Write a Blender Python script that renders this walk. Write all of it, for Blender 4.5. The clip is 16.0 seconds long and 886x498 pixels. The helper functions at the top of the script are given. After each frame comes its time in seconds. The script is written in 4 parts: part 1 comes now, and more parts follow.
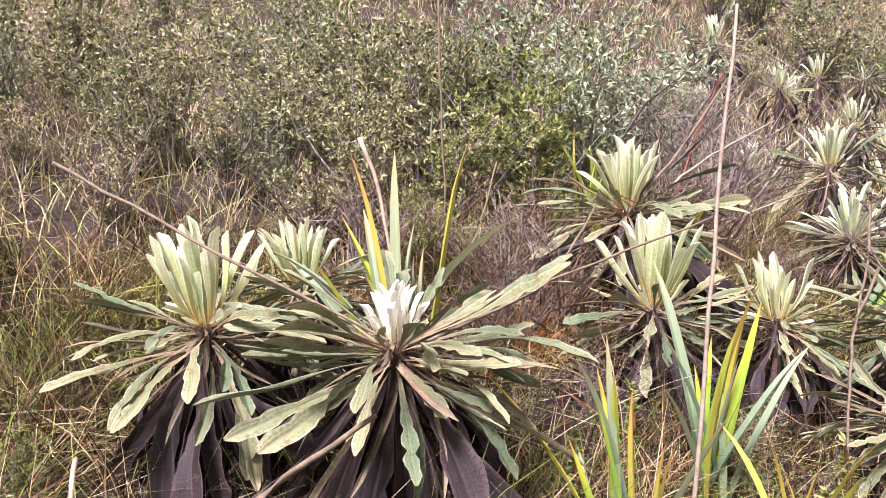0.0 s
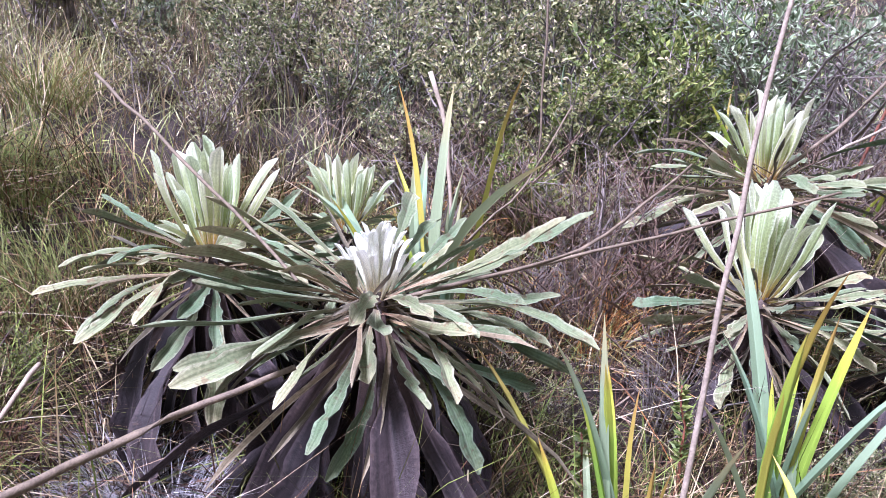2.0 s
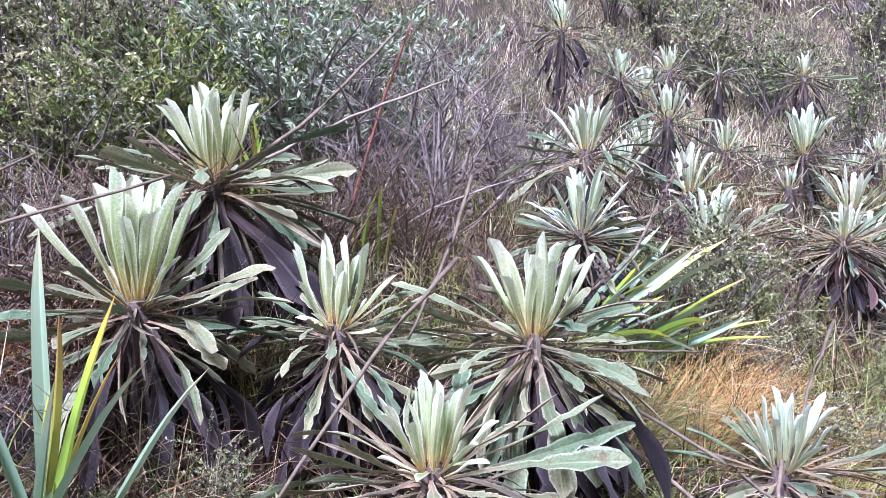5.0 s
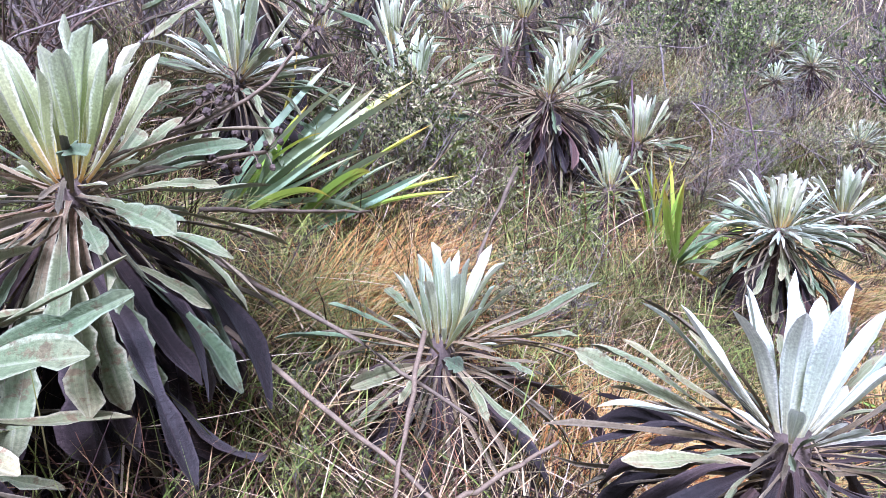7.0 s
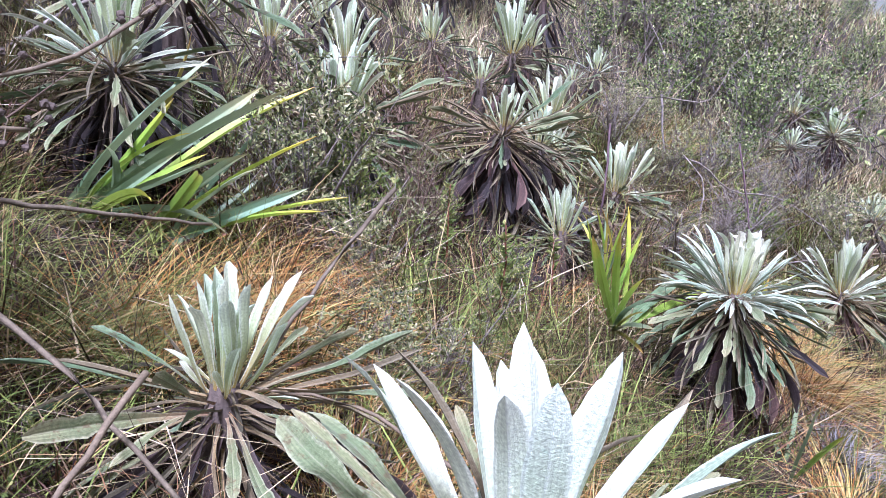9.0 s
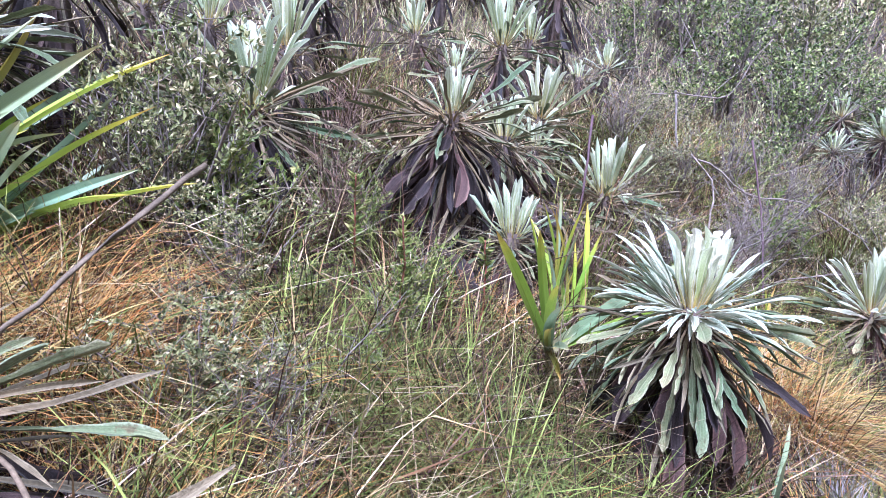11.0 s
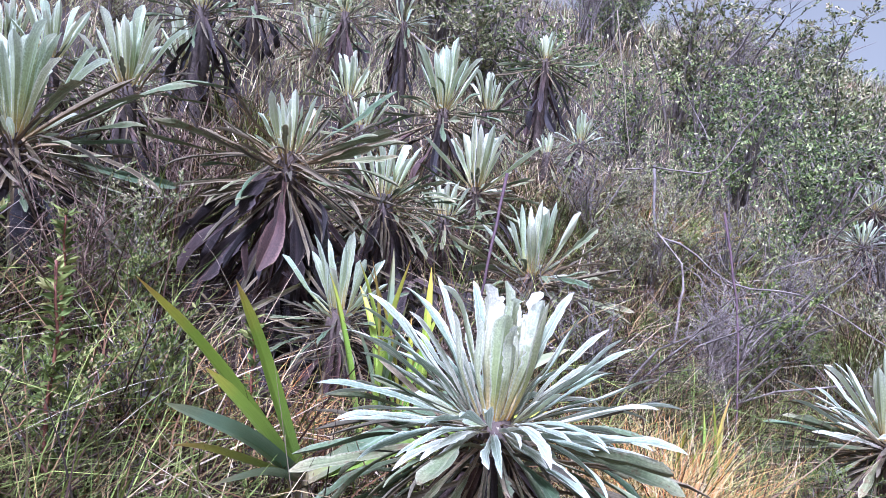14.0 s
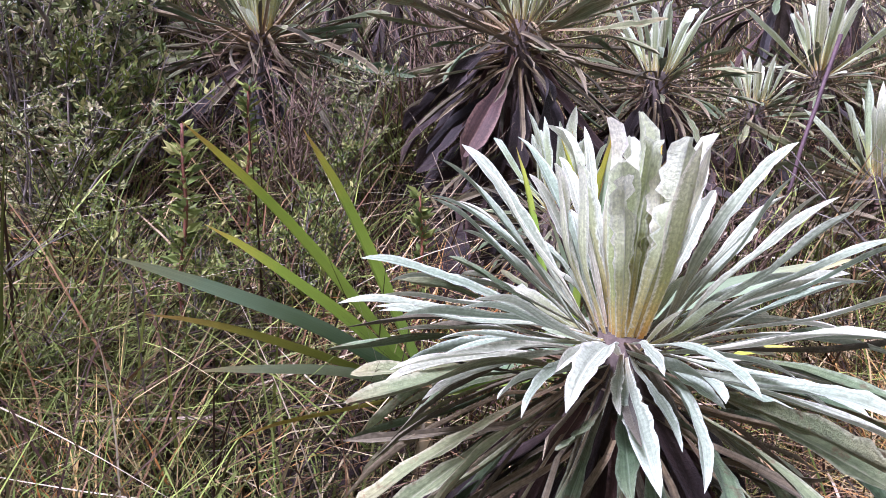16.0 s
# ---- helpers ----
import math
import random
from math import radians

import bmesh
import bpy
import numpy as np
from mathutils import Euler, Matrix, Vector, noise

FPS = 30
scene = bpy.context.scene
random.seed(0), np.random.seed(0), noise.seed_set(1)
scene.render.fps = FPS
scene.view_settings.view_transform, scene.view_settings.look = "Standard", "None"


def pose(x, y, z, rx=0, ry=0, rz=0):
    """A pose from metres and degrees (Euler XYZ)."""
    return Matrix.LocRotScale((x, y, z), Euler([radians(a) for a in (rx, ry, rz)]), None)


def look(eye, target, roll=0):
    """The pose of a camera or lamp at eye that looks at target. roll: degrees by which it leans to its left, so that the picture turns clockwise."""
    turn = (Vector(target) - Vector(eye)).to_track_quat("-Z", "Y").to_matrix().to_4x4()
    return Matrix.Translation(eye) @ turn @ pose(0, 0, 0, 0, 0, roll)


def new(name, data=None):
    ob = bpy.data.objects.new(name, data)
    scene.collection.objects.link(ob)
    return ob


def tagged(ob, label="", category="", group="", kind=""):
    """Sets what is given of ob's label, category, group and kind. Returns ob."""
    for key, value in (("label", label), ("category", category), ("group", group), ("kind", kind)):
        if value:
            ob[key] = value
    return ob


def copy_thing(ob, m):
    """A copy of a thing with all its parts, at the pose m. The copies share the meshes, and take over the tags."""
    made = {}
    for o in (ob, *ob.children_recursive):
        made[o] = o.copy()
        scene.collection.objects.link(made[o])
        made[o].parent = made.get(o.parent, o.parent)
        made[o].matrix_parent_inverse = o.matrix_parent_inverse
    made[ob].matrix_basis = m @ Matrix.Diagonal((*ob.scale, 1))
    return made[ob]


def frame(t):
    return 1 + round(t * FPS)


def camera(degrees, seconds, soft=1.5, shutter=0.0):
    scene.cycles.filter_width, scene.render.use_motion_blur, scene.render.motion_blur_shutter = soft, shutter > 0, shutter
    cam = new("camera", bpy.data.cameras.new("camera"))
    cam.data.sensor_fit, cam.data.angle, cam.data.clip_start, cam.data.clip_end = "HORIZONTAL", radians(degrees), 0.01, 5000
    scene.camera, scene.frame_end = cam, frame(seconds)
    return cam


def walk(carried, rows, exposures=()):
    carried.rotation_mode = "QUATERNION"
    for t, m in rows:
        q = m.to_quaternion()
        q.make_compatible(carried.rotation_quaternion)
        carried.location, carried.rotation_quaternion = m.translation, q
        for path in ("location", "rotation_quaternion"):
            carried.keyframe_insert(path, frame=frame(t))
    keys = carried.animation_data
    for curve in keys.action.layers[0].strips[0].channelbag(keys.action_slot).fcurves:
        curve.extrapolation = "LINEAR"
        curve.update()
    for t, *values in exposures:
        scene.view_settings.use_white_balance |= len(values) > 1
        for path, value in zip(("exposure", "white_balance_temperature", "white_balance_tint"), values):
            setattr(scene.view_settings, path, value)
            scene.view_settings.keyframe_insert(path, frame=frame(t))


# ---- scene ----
cam = camera(62.6, 16.0, soft=0.5)
PATH = [
    (0, (0.508, 0.259, 1.704), (0.513, 2.236, 1.404), -2.8),
    (0.5, (0.536, 0.415, 1.624), (0.339, 2.375, 1.278), -1.6),
    (1, (0.575, 0.556, 1.629), (0.15, 2.483, 1.307), 4.0),
    (1.5, (0.754, 0.578, 1.589), (0.231, 2.464, 1.174), 1.4),
    (2, (0.952, 0.578, 1.596), (0.384, 2.46, 1.23), 0.6),
    (2.5, (1.169, 0.592, 1.603), (0.844, 2.541, 1.296), 1.3),
    (3, (1.343, 0.664, 1.594), (1.216, 2.638, 1.298), 1.1),
    (5.3, (1.974, 0.939, 1.427), (2.136, 2.914, 1.154), -1.8),
    (5.5, (2.03, 0.967, 1.396), (2.307, 2.922, 1.084), -1.8),
    (6, (2.155, 1.106, 1.327), (2.6, 2.998, 0.854), -0.8),
    (6.5, (2.266, 1.291, 1.265), (2.805, 3.134, 0.705), -1.4),
    (7, (2.359, 1.359, 1.223), (3.028, 3.164, 0.681), 0.9),
    (7.5, (2.433, 1.361, 1.181), (3.079, 3.168, 0.618), 2.3),
    (8, (2.593, 1.373, 1.168), (3.164, 3.239, 0.727), 1.4),
    (8.5, (2.705, 1.41, 1.132), (3.222, 3.276, 0.629), 1.5),
    (9, (2.863, 1.538, 1.121), (3.457, 3.402, 0.704), 5.5),
    (9.5, (2.981, 1.657, 1.124), (3.547, 3.528, 0.703), 3.9),
    (10.7, (3.36, 1.73, 1.06), (3.83, 3.60, 0.68), 4.6),
    (12, (3.533, 2.013, 0.979), (3.849, 3.959, 0.64), 5.2),
    (12.5, (3.732, 2.05, 0.997), (4.186, 3.984, 0.77), 4.8),
    (13, (3.895, 2.157, 0.956), (4.36, 4.086, 0.706), 7.6),
    (13.5, (4.02, 2.244, 0.961), (4.321, 4.209, 0.738), 6.8),
    (14, (4.147, 2.303, 0.899), (4.419, 4.281, 0.797), 5.7),
    (14.5, (4.365, 2.326, 0.908), (4.576, 4.312, 0.797), 5.2),
    (15, (4.459, 2.522, 0.907), (4.48, 4.517, 0.76), 8.4),
    (15.5, (4.427, 2.664, 0.846), (4.033, 4.599, 0.527), 3.9),
    (16, (4.462, 2.659, 0.795), (3.76, 4.497, 0.435), 3.5),
]
walk(cam, [(t, look(eye, target, roll)) for t, eye, target, roll in PATH],
     [(0, 1.63, 5970, 36), (1.0, 1.62, 5260, 37), (1.5, 1.60, 5020, 37), (3, 1.60, 4970, 36), (6, 1.52, 4780, 36), (9, 1.31, 4900, 30), (9.7, 1.22, 4970, 29), (11.8, 1.80, 4640, 30), (12.1, 1.83, 4620, 30), (12.6, 1.47, 4500, 32), (13.5, 1.40, 4540, 33), (14.1, 1.35, 4680, 33), (14.5, 1.09, 4760, 34), (15.2, 1.06, 4920, 35), (15.6, 1.34, 5080, 36), (16, 1.28, 5120, 38)])

# ---------------------------------------------------------------- light
world = bpy.data.worlds.new("world")
scene.world = world
world.use_nodes = True
wn = world.node_tree.nodes
sky = wn.new("ShaderNodeTexSky")
sky.sky_type = 'NISHITA'
sky.sun_disc = False
sky.sun_elevation = radians(60)
sky.sun_rotation = radians(200)
sky.air_density, sky.dust_density, sky.ozone_density = 1.0, 4.0, 1.0
wn["Background"].inputs["Strength"].default_value = 0.058
veil = wn.new("ShaderNodeHueSaturation")
veil.inputs["Saturation"].default_value = 0.04
world.node_tree.links.new(sky.outputs["Color"], veil.inputs["Color"])
cloud = wn.new("ShaderNodeMix")
cloud.data_type, cloud.blend_type = 'RGBA', 'MULTIPLY'
cloud.inputs["Factor"].default_value, cloud.inputs["B"].default_value = 1.0, (1.0, 0.99, 0.80, 1)
world.node_tree.links.new(veil.outputs["Color"], cloud.inputs["A"])
world.node_tree.links.new(cloud.outputs["Result"], wn["Background"].inputs["Color"])

sun_data = bpy.data.lights.new("sun", 'SUN')
sun_data.energy, sun_data.angle, sun_data.color = 4.4, radians(15), (1.0, 0.96, 0.90)
sun = new("sun", sun_data)
sun.matrix_world = look((0, 0, 0), (0.27, 0.51, -1.02))

# ---------------------------------------------------------------- materials


def node_mat(name):
    m = bpy.data.materials.new(name)
    m.use_nodes = True
    nt = m.node_tree
    return m, nt, nt.nodes["Principled BSDF"], nt.nodes["Material Output"]


def ramp(nt, source, stops):
    r = nt.nodes.new("ShaderNodeValToRGB")
    while len(r.color_ramp.elements) < len(stops):
        r.color_ramp.elements.new(0.5)
    for e, (p, c) in zip(r.color_ramp.elements, stops):
        e.position, e.color = p, (*c, 1)
    nt.links.new(source, r.inputs["Fac"])
    return r.outputs["Color"]


def mix(nt, fac, a, b, blend='MIX'):
    n = nt.nodes.new("ShaderNodeMix")
    n.data_type, n.blend_type = 'RGBA', blend
    for sock, v in ((n.inputs["Factor"], fac), (n.inputs["A"], a), (n.inputs["B"], b)):
        if isinstance(v, (int, float)):
            sock.default_value = v
        elif isinstance(v, tuple):
            sock.default_value = (*v, 1)
        else:
            nt.links.new(v, sock)
    return n.outputs["Result"]


def maths(nt, op, a, b=0.0):
    n = nt.nodes.new("ShaderNodeMath")
    n.operation = op
    for sock, v in zip(n.inputs, (a, b)):
        if isinstance(v, (int, float)):
            sock.default_value = v
        else:
            nt.links.new(v, sock)
    return n.outputs[0]


def noise_fac(nt, vector, scale, detail=3.0, rough=0.55):
    n = nt.nodes.new("ShaderNodeTexNoise")
    n.inputs["Scale"].default_value, n.inputs["Detail"].default_value = scale, detail
    n.inputs["Roughness"].default_value = rough
    if vector is not None:
        nt.links.new(vector, n.inputs["Vector"])
    return n.outputs["Fac"]


def bump(nt, bsdf, height, strength, dist=0.002):
    b = nt.nodes.new("ShaderNodeBump")
    b.inputs["Strength"].default_value, b.inputs["Distance"].default_value = strength, dist
    nt.links.new(height, b.inputs["Height"])
    nt.links.new(b.outputs["Normal"], bsdf.inputs["Normal"])


def translucent(nt, bsdf, out, colour, amount):
    tr = nt.nodes.new("ShaderNodeBsdfTranslucent")
    nt.links.new(colour, tr.inputs["Color"])
    mx = nt.nodes.new("ShaderNodeMixShader")
    mx.inputs["Fac"].default_value = amount
    nt.links.new(bsdf.outputs[0], mx.inputs[1])
    nt.links.new(tr.outputs[0], mx.inputs[2])
    nt.links.new(mx.outputs[0], out.inputs["Surface"])


def leaf_mat(name, along, edge, edge_mix, spots, spot_from, tint_a, tint_b, rough, sheen, thin, veins=0.4, spec=0.12):
    """A leaf whose UV runs across (u) and along (v): colours along it, a paler woolly margin and midrib, blotches, and a tint by leaf."""
    m, nt, bsdf, out = node_mat(name)
    tex = nt.nodes.new("ShaderNodeTexCoord")
    sep = nt.nodes.new("ShaderNodeSeparateXYZ")
    nt.links.new(tex.outputs["UV"], sep.inputs[0])
    info = nt.nodes.new("ShaderNodeObjectInfo")
    shift = nt.nodes.new("ShaderNodeVectorMath")
    shift.operation = 'ADD'
    nt.links.new(tex.outputs["Object"], shift.inputs[0])
    nt.links.new(info.outputs["Location"], shift.inputs[1])
    vec = shift.outputs[0]
    grain = noise_fac(nt, vec, 9, 4)
    fine = noise_fac(nt, vec, 60, 3)
    v = maths(nt, 'ADD', sep.outputs["Y"], maths(nt, 'MULTIPLY', maths(nt, 'SUBTRACT', grain, 0.5), 0.25))
    col = ramp(nt, v, along)
    across = maths(nt, 'ABSOLUTE', maths(nt, 'SUBTRACT', sep.outputs["X"], 0.5))
    rim = maths(nt, 'MULTIPLY', ramp(nt, maths(nt, 'ADD', across, maths(nt, 'MULTIPLY', maths(nt, 'SUBTRACT', fine, 0.5), 0.2)),
                                     [(0.0, (.85,) * 3), (0.045, (0,) * 3), (0.36, (0,) * 3), (0.46, (1,) * 3)]), edge_mix)
    col = mix(nt, rim, col, edge)
    blot = ramp(nt, noise_fac(nt, vec, 14, 5, 0.7), [(spot_from, (0,) * 3), (min(spot_from + 0.07, 1), (1,) * 3)])
    col = mix(nt, maths(nt, 'MULTIPLY', blot, 0.75), col, spots)
    tint = mix(nt, info.outputs["Random"], tint_a, tint_b)
    col = mix(nt, 1.0, col, tint, 'MULTIPLY')
    col = mix(nt, 0.5, col, ramp(nt, fine, [(0.3, (.5,) * 3), (0.7, (1.3,) * 3)]), 'MULTIPLY')
    vein_map = nt.nodes.new("ShaderNodeMapping")
    vein_map.inputs["Scale"].default_value = (13, 1.6, 1)
    nt.links.new(tex.outputs["UV"], vein_map.inputs["Vector"])
    vein_shift = nt.nodes.new("ShaderNodeVectorMath")
    vein_shift.operation = 'ADD'
    nt.links.new(vein_map.outputs[0], vein_shift.inputs[0])
    nt.links.new(info.outputs["Location"], vein_shift.inputs[1])
    vein = noise_fac(nt, vein_shift.outputs[0], 1.0, 3)
    col = mix(nt, veins, col, ramp(nt, vein, [(0.32, (.5, .53, .48)), (0.68, (1.3, 1.3, 1.3))]), 'MULTIPLY')
    nt.links.new(col, bsdf.inputs["Base Color"])
    bsdf.inputs["Roughness"].default_value = rough
    bsdf.inputs["Specular IOR Level"].default_value = spec
    bsdf.inputs["Sheen Weight"].default_value = sheen
    bsdf.inputs["Sheen Roughness"].default_value = 0.6
    felt = noise_fac(nt, vec, 220, 2)
    cells = nt.nodes.new("ShaderNodeTexVoronoi")
    cells.inputs["Scale"].default_value = 70
    nt.links.new(vec, cells.inputs["Vector"])
    bump(nt, bsdf, mix(nt, 0.6, cells.outputs["Distance"], felt), 0.6, 0.003)
    translucent(nt, bsdf, out, col, thin)
    return m


MAT_YOUNG = leaf_mat("woolly_young_leaf", [(0.0, (.62, .33, .07)), (0.14, (.66, .50, .16)), (0.36, (.48, .51, .22)), (0.7, (.55, .59, .33)), (1.0, (.74, .75, .56))],
                     (.86, .85, .72), 0.8, (.55, .62, .40), 0.66, (.86, .95, .82), (1.04, .99, .98), 0.85, 0.08, 0.36)
MAT_BLUISH = leaf_mat("woolly_bluish_leaf", [(0.0, (.58, .38, .12)), (0.16, (.58, .49, .22)), (0.4, (.47, .49, .27)), (0.72, (.56, .58, .39)), (1.0, (.78, .78, .64))],
                      (.84, .84, .75), 0.8, (.48, .57, .42), 0.64, (.86, .97, .88), (1.03, 1.0, .95), 0.85, 0.08, 0.32)
MAT_BUD = leaf_mat("white_woolly_bud", [(0.0, (.70, .58, .30)), (0.25, (.78, .74, .54)), (0.6, (.86, .84, .70)), (1.0, (.90, .88, .80))],
                   (.92, .90, .82), 0.5, (.72, .72, .54), 0.7, (.92, .94, .90), (1.0, 1.0, 1.0), 0.9, 0.1, 0.2)
MAT_FELT = leaf_mat("thick_white_felted_leaf", [(0.0, (.60, .52, .30)), (0.25, (.62, .62, .46)), (0.6, (.60, .63, .50)), (1.0, (.74, .74, .65))],
                    (.86, .86, .79), 0.8, (.55, .62, .52), 0.62, (.9, .98, .93), (1.03, 1.0, .98), 0.9, 0.1, 0.15)
MAT_FRAY = leaf_mat("frayed_white_leaf", [(0.0, (.70, .48, .14)), (0.22, (.72, .60, .28)), (0.5, (.64, .65, .40)), (0.85, (.76, .75, .58)), (1.0, (.86, .83, .72))],
                    (.90, .87, .78), 0.95, (.82, .76, .60), 0.58, (.85, .92, .82), (1.04, 1.0, .98), 0.9, 0.1, 0.34)
MAT_SILVER = leaf_mat("silver_felted_leaf", [(0.0, (.38, .30, .19)), (0.2, (.44, .42, .31)), (0.5, (.37, .40, .30)), (0.85, (.42, .45, .34)), (1.0, (.60, .60, .49))],
                      (.78, .77, .67), 0.9, (.42, .46, .37), 0.6, (.72, .82, .76), (1.1, 1.04, 1.0), 0.85, 0.1, 0.25, 0.5)
MAT_MATURE = leaf_mat("mature_leaf", [(0.0, (.24, .15, .10)), (0.3, (.25, .19, .12)), (0.46, (.16, .17, .09)), (0.8, (.17, .20, .11)), (1.0, (.26, .25, .15))],
                      (.36, .35, .25), 0.7, (.15, .10, .06), 0.56, (.55, .70, .64), (1.25, 1.12, 1.02), 0.6, 0.04, 0.06, 0.6)
MAT_WITHER = leaf_mat("withering_leaf", [(0.0, (.33, .25, .14)), (0.35, (.21, .165, .105)), (0.7, (.13, .11, .072)), (1.0, (.21, .18, .125))],
                      (.32, .28, .21), 0.5, (.08, .06, .05), 0.6, (.45, .46, .44), (1.3, 1.2, 1.08), 0.7, 0.05, 0.05, 0.6)
MAT_DEAD = leaf_mat("dead_leaf", [(0.0, (.075, .05, .04)), (0.5, (.018, .013, .0135)), (1.0, (.032, .023, .022))],
                    (.11, .085, .082), 0.35, (.075, .05, .035), 0.64, (.45, .42, .46), (1.45, 1.3, 1.3), 0.55, 0.05, 0.03, 0.8, 0.2)
MAT_RUST = leaf_mat("rusty_dead_leaf", [(0.0, (.09, .05, .038)), (0.5, (.042, .022, .021)), (1.0, (.06, .037, .032))],
                    (.22, .15, .12), 0.4, (.035, .02, .02), 0.62, (.55, .5, .5), (1.4, 1.2, 1.15), 0.6, 0.05, 0.03, 0.6, 0.25)


def island_mat(name, stops, rough, thin, grain=0.5, spec=0.08, sway=0.5):
    """For many small pieces in one mesh: a colour by piece, with grain."""
    m, nt, bsdf, out = node_mat(name)
    geo = nt.nodes.new("ShaderNodeNewGeometry")
    tex = nt.nodes.new("ShaderNodeTexCoord")
    patch = noise_fac(nt, geo.outputs["Position"], 1.3, 2)
    pick = maths(nt, 'ADD', geo.outputs["Random Per Island"], maths(nt, 'MULTIPLY', maths(nt, 'SUBTRACT', noise_fac(nt, geo.outputs["Position"], 2.2, 2), 0.5), sway))
    col = ramp(nt, pick, stops)
    col = mix(nt, grain, col, ramp(nt, patch, [(0.3, (.55, .6, .5)), (0.7, (1.4, 1.2, 1.08))]), 'MULTIPLY')
    col = mix(nt, 0.4, col, ramp(nt, noise_fac(nt, tex.outputs["Object"], 45, 2), [(0.3, (.6,) * 3), (0.7, (1.25,) * 3)]), 'MULTIPLY')
    nt.links.new(col, bsdf.inputs["Base Color"])
    bsdf.inputs["Roughness"].default_value = rough
    bsdf.inputs["Specular IOR Level"].default_value = spec
    if thin:
        translucent(nt, bsdf, out, col, thin)
    return m


STRAW, TAN, OLIVE, GRASS, BROWN = (.47, .34, .17), (.24, .13, .07), (.155, .145, .045), (.115, .165, .035), (.065, .036, .028)
# the near-black stop puts the shade between blades into the blade colours
MAT_GRASS = island_mat("mixed_grass", [(0.0, (.60, .49, .31)), (0.07, STRAW), (0.16, TAN), (0.28, BROWN), (0.52, (.026, .018, .015)), (0.7, (.11, .105, .035)), (0.85, GRASS), (1.0, (.36, .41, .11))], 0.5, 0.1, sway=1.0)
MAT_FARGRASS = island_mat("upland_grass", [(0.0, (.66, .57, .40)), (0.25, (.42, .33, .20)), (0.5, (.17, .12, .085)), (0.75, (.26, .29, .12)), (1.0, (.44, .46, .24))], 0.55, 0.1, sway=1.2)
MAT_TUSSOCK = island_mat("golden_grass", [(0.0, (.34, .13, .04)), (0.3, (.48, .24, .07)), (0.6, (.58, .40, .16)), (0.8, (.42, .37, .12)), (1.0, (.70, .56, .34))], 0.5, 0.12)
MAT_GREENTUSS = island_mat("green_grass", [(0.0, TAN), (0.25, (.21, .20, .07)), (0.6, (.12, .155, .035)), (1.0, (.24, .265, .09))], 0.5, 0.12)
MAT_GREYGRASS = island_mat("grey_dead_grass", [(0.0, (.12, .11, .12)), (0.4, (.26, .25, .27)), (0.8, (.42, .41, .43)), (1.0, (.25, .22, .16))], 0.6, 0.0)
MAT_LITTER = island_mat("dry_litter", [(0.0, (.016, .011, .011)), (0.5, (.045, .026, .025)), (0.72, (.11, .062, .05)), (0.92, (.22, .14, .10)), (1.0, (.44, .35, .28))], 0.7, 0.0)
MAT_STRAWS = island_mat("bleached_straw", [(0.0, (.28, .19, .12)), (0.5, (.44, .34, .23)), (1.0, (.64, .55, .43))], 0.5, 0.0, 0.3, 0.12)
MAT_SHRUB = island_mat("shrub_leaves", [(0.0, (.045, .055, .03)), (0.22, (.13, .155, .065)), (0.5, (.25, .275, .12)), (0.8, (.40, .39, .20)), (1.0, (.56, .48, .32))], 0.42, 0.2, 0.35, 0.15)
MAT_BUSH = island_mat("bush_leaves", [(0.0, (.03, .045, .02)), (0.3, (.09, .13, .045)), (0.65, (.20, .27, .085)), (0.88, (.40, .45, .17)), (1.0, (.55, .55, .30))], 0.42, 0.12, 0.35, 0.15)
MAT_LIME = island_mat("lime_leaves", [(0.0, (.07, .10, .03)), (0.4, (.16, .21, .06)), (0.8, (.28, .32, .09)), (1.0, (.42, .40, .16))], 0.45, 0.25, 0.3, 0.15)
MAT_GREY = island_mat("grey_leaves", [(0.0, (.11, .15, .08)), (0.4, (.23, .29, .17)), (0.8, (.37, .43, .29)), (1.0, (.54, .57, .43))], 0.6, 0.15, 0.3)
MAT_HEATH = island_mat("heath_leaves", [(0.0, (.06, .04, .035)), (0.3, (.22, .16, .10)), (0.65, (.28, .31, .13)), (1.0, (.52, .52, .30))], 0.6, 0.15, 0.4)


def plain_mat(name, dark, light, rough, scale, relief=0.4, stretch=(1, 1, 1)):
    m, nt, bsdf, out = node_mat(name)
    tex = nt.nodes.new("ShaderNodeTexCoord")
    mp = nt.nodes.new("ShaderNodeMapping")
    mp.inputs["Scale"].default_value = stretch
    nt.links.new(tex.outputs["Object"], mp.inputs["Vector"])
    n1 = noise_fac(nt, mp.outputs[0], scale, 6, 0.65)
    n2 = noise_fac(nt, mp.outputs[0], scale * 7, 4, 0.6)
    info = nt.nodes.new("ShaderNodeObjectInfo")
    col = ramp(nt, n1, [(0.3, dark), (0.7, light)])
    col = mix(nt, 0.5, col, ramp(nt, n2, [(0.3, (.5,) * 3), (0.7, (1.35,) * 3)]), 'MULTIPLY')
    col = mix(nt, 1.0, col, mix(nt, info.outputs["Random"], (.8, .8, .8), (1.2, 1.15, 1.1)), 'MULTIPLY')
    nt.links.new(col, bsdf.inputs["Base Color"])
    bsdf.inputs["Roughness"].default_value = rough
    bsdf.inputs["Specular IOR Level"].default_value = 0.3
    bump(nt, bsdf, n2, relief, 0.004)
    return m


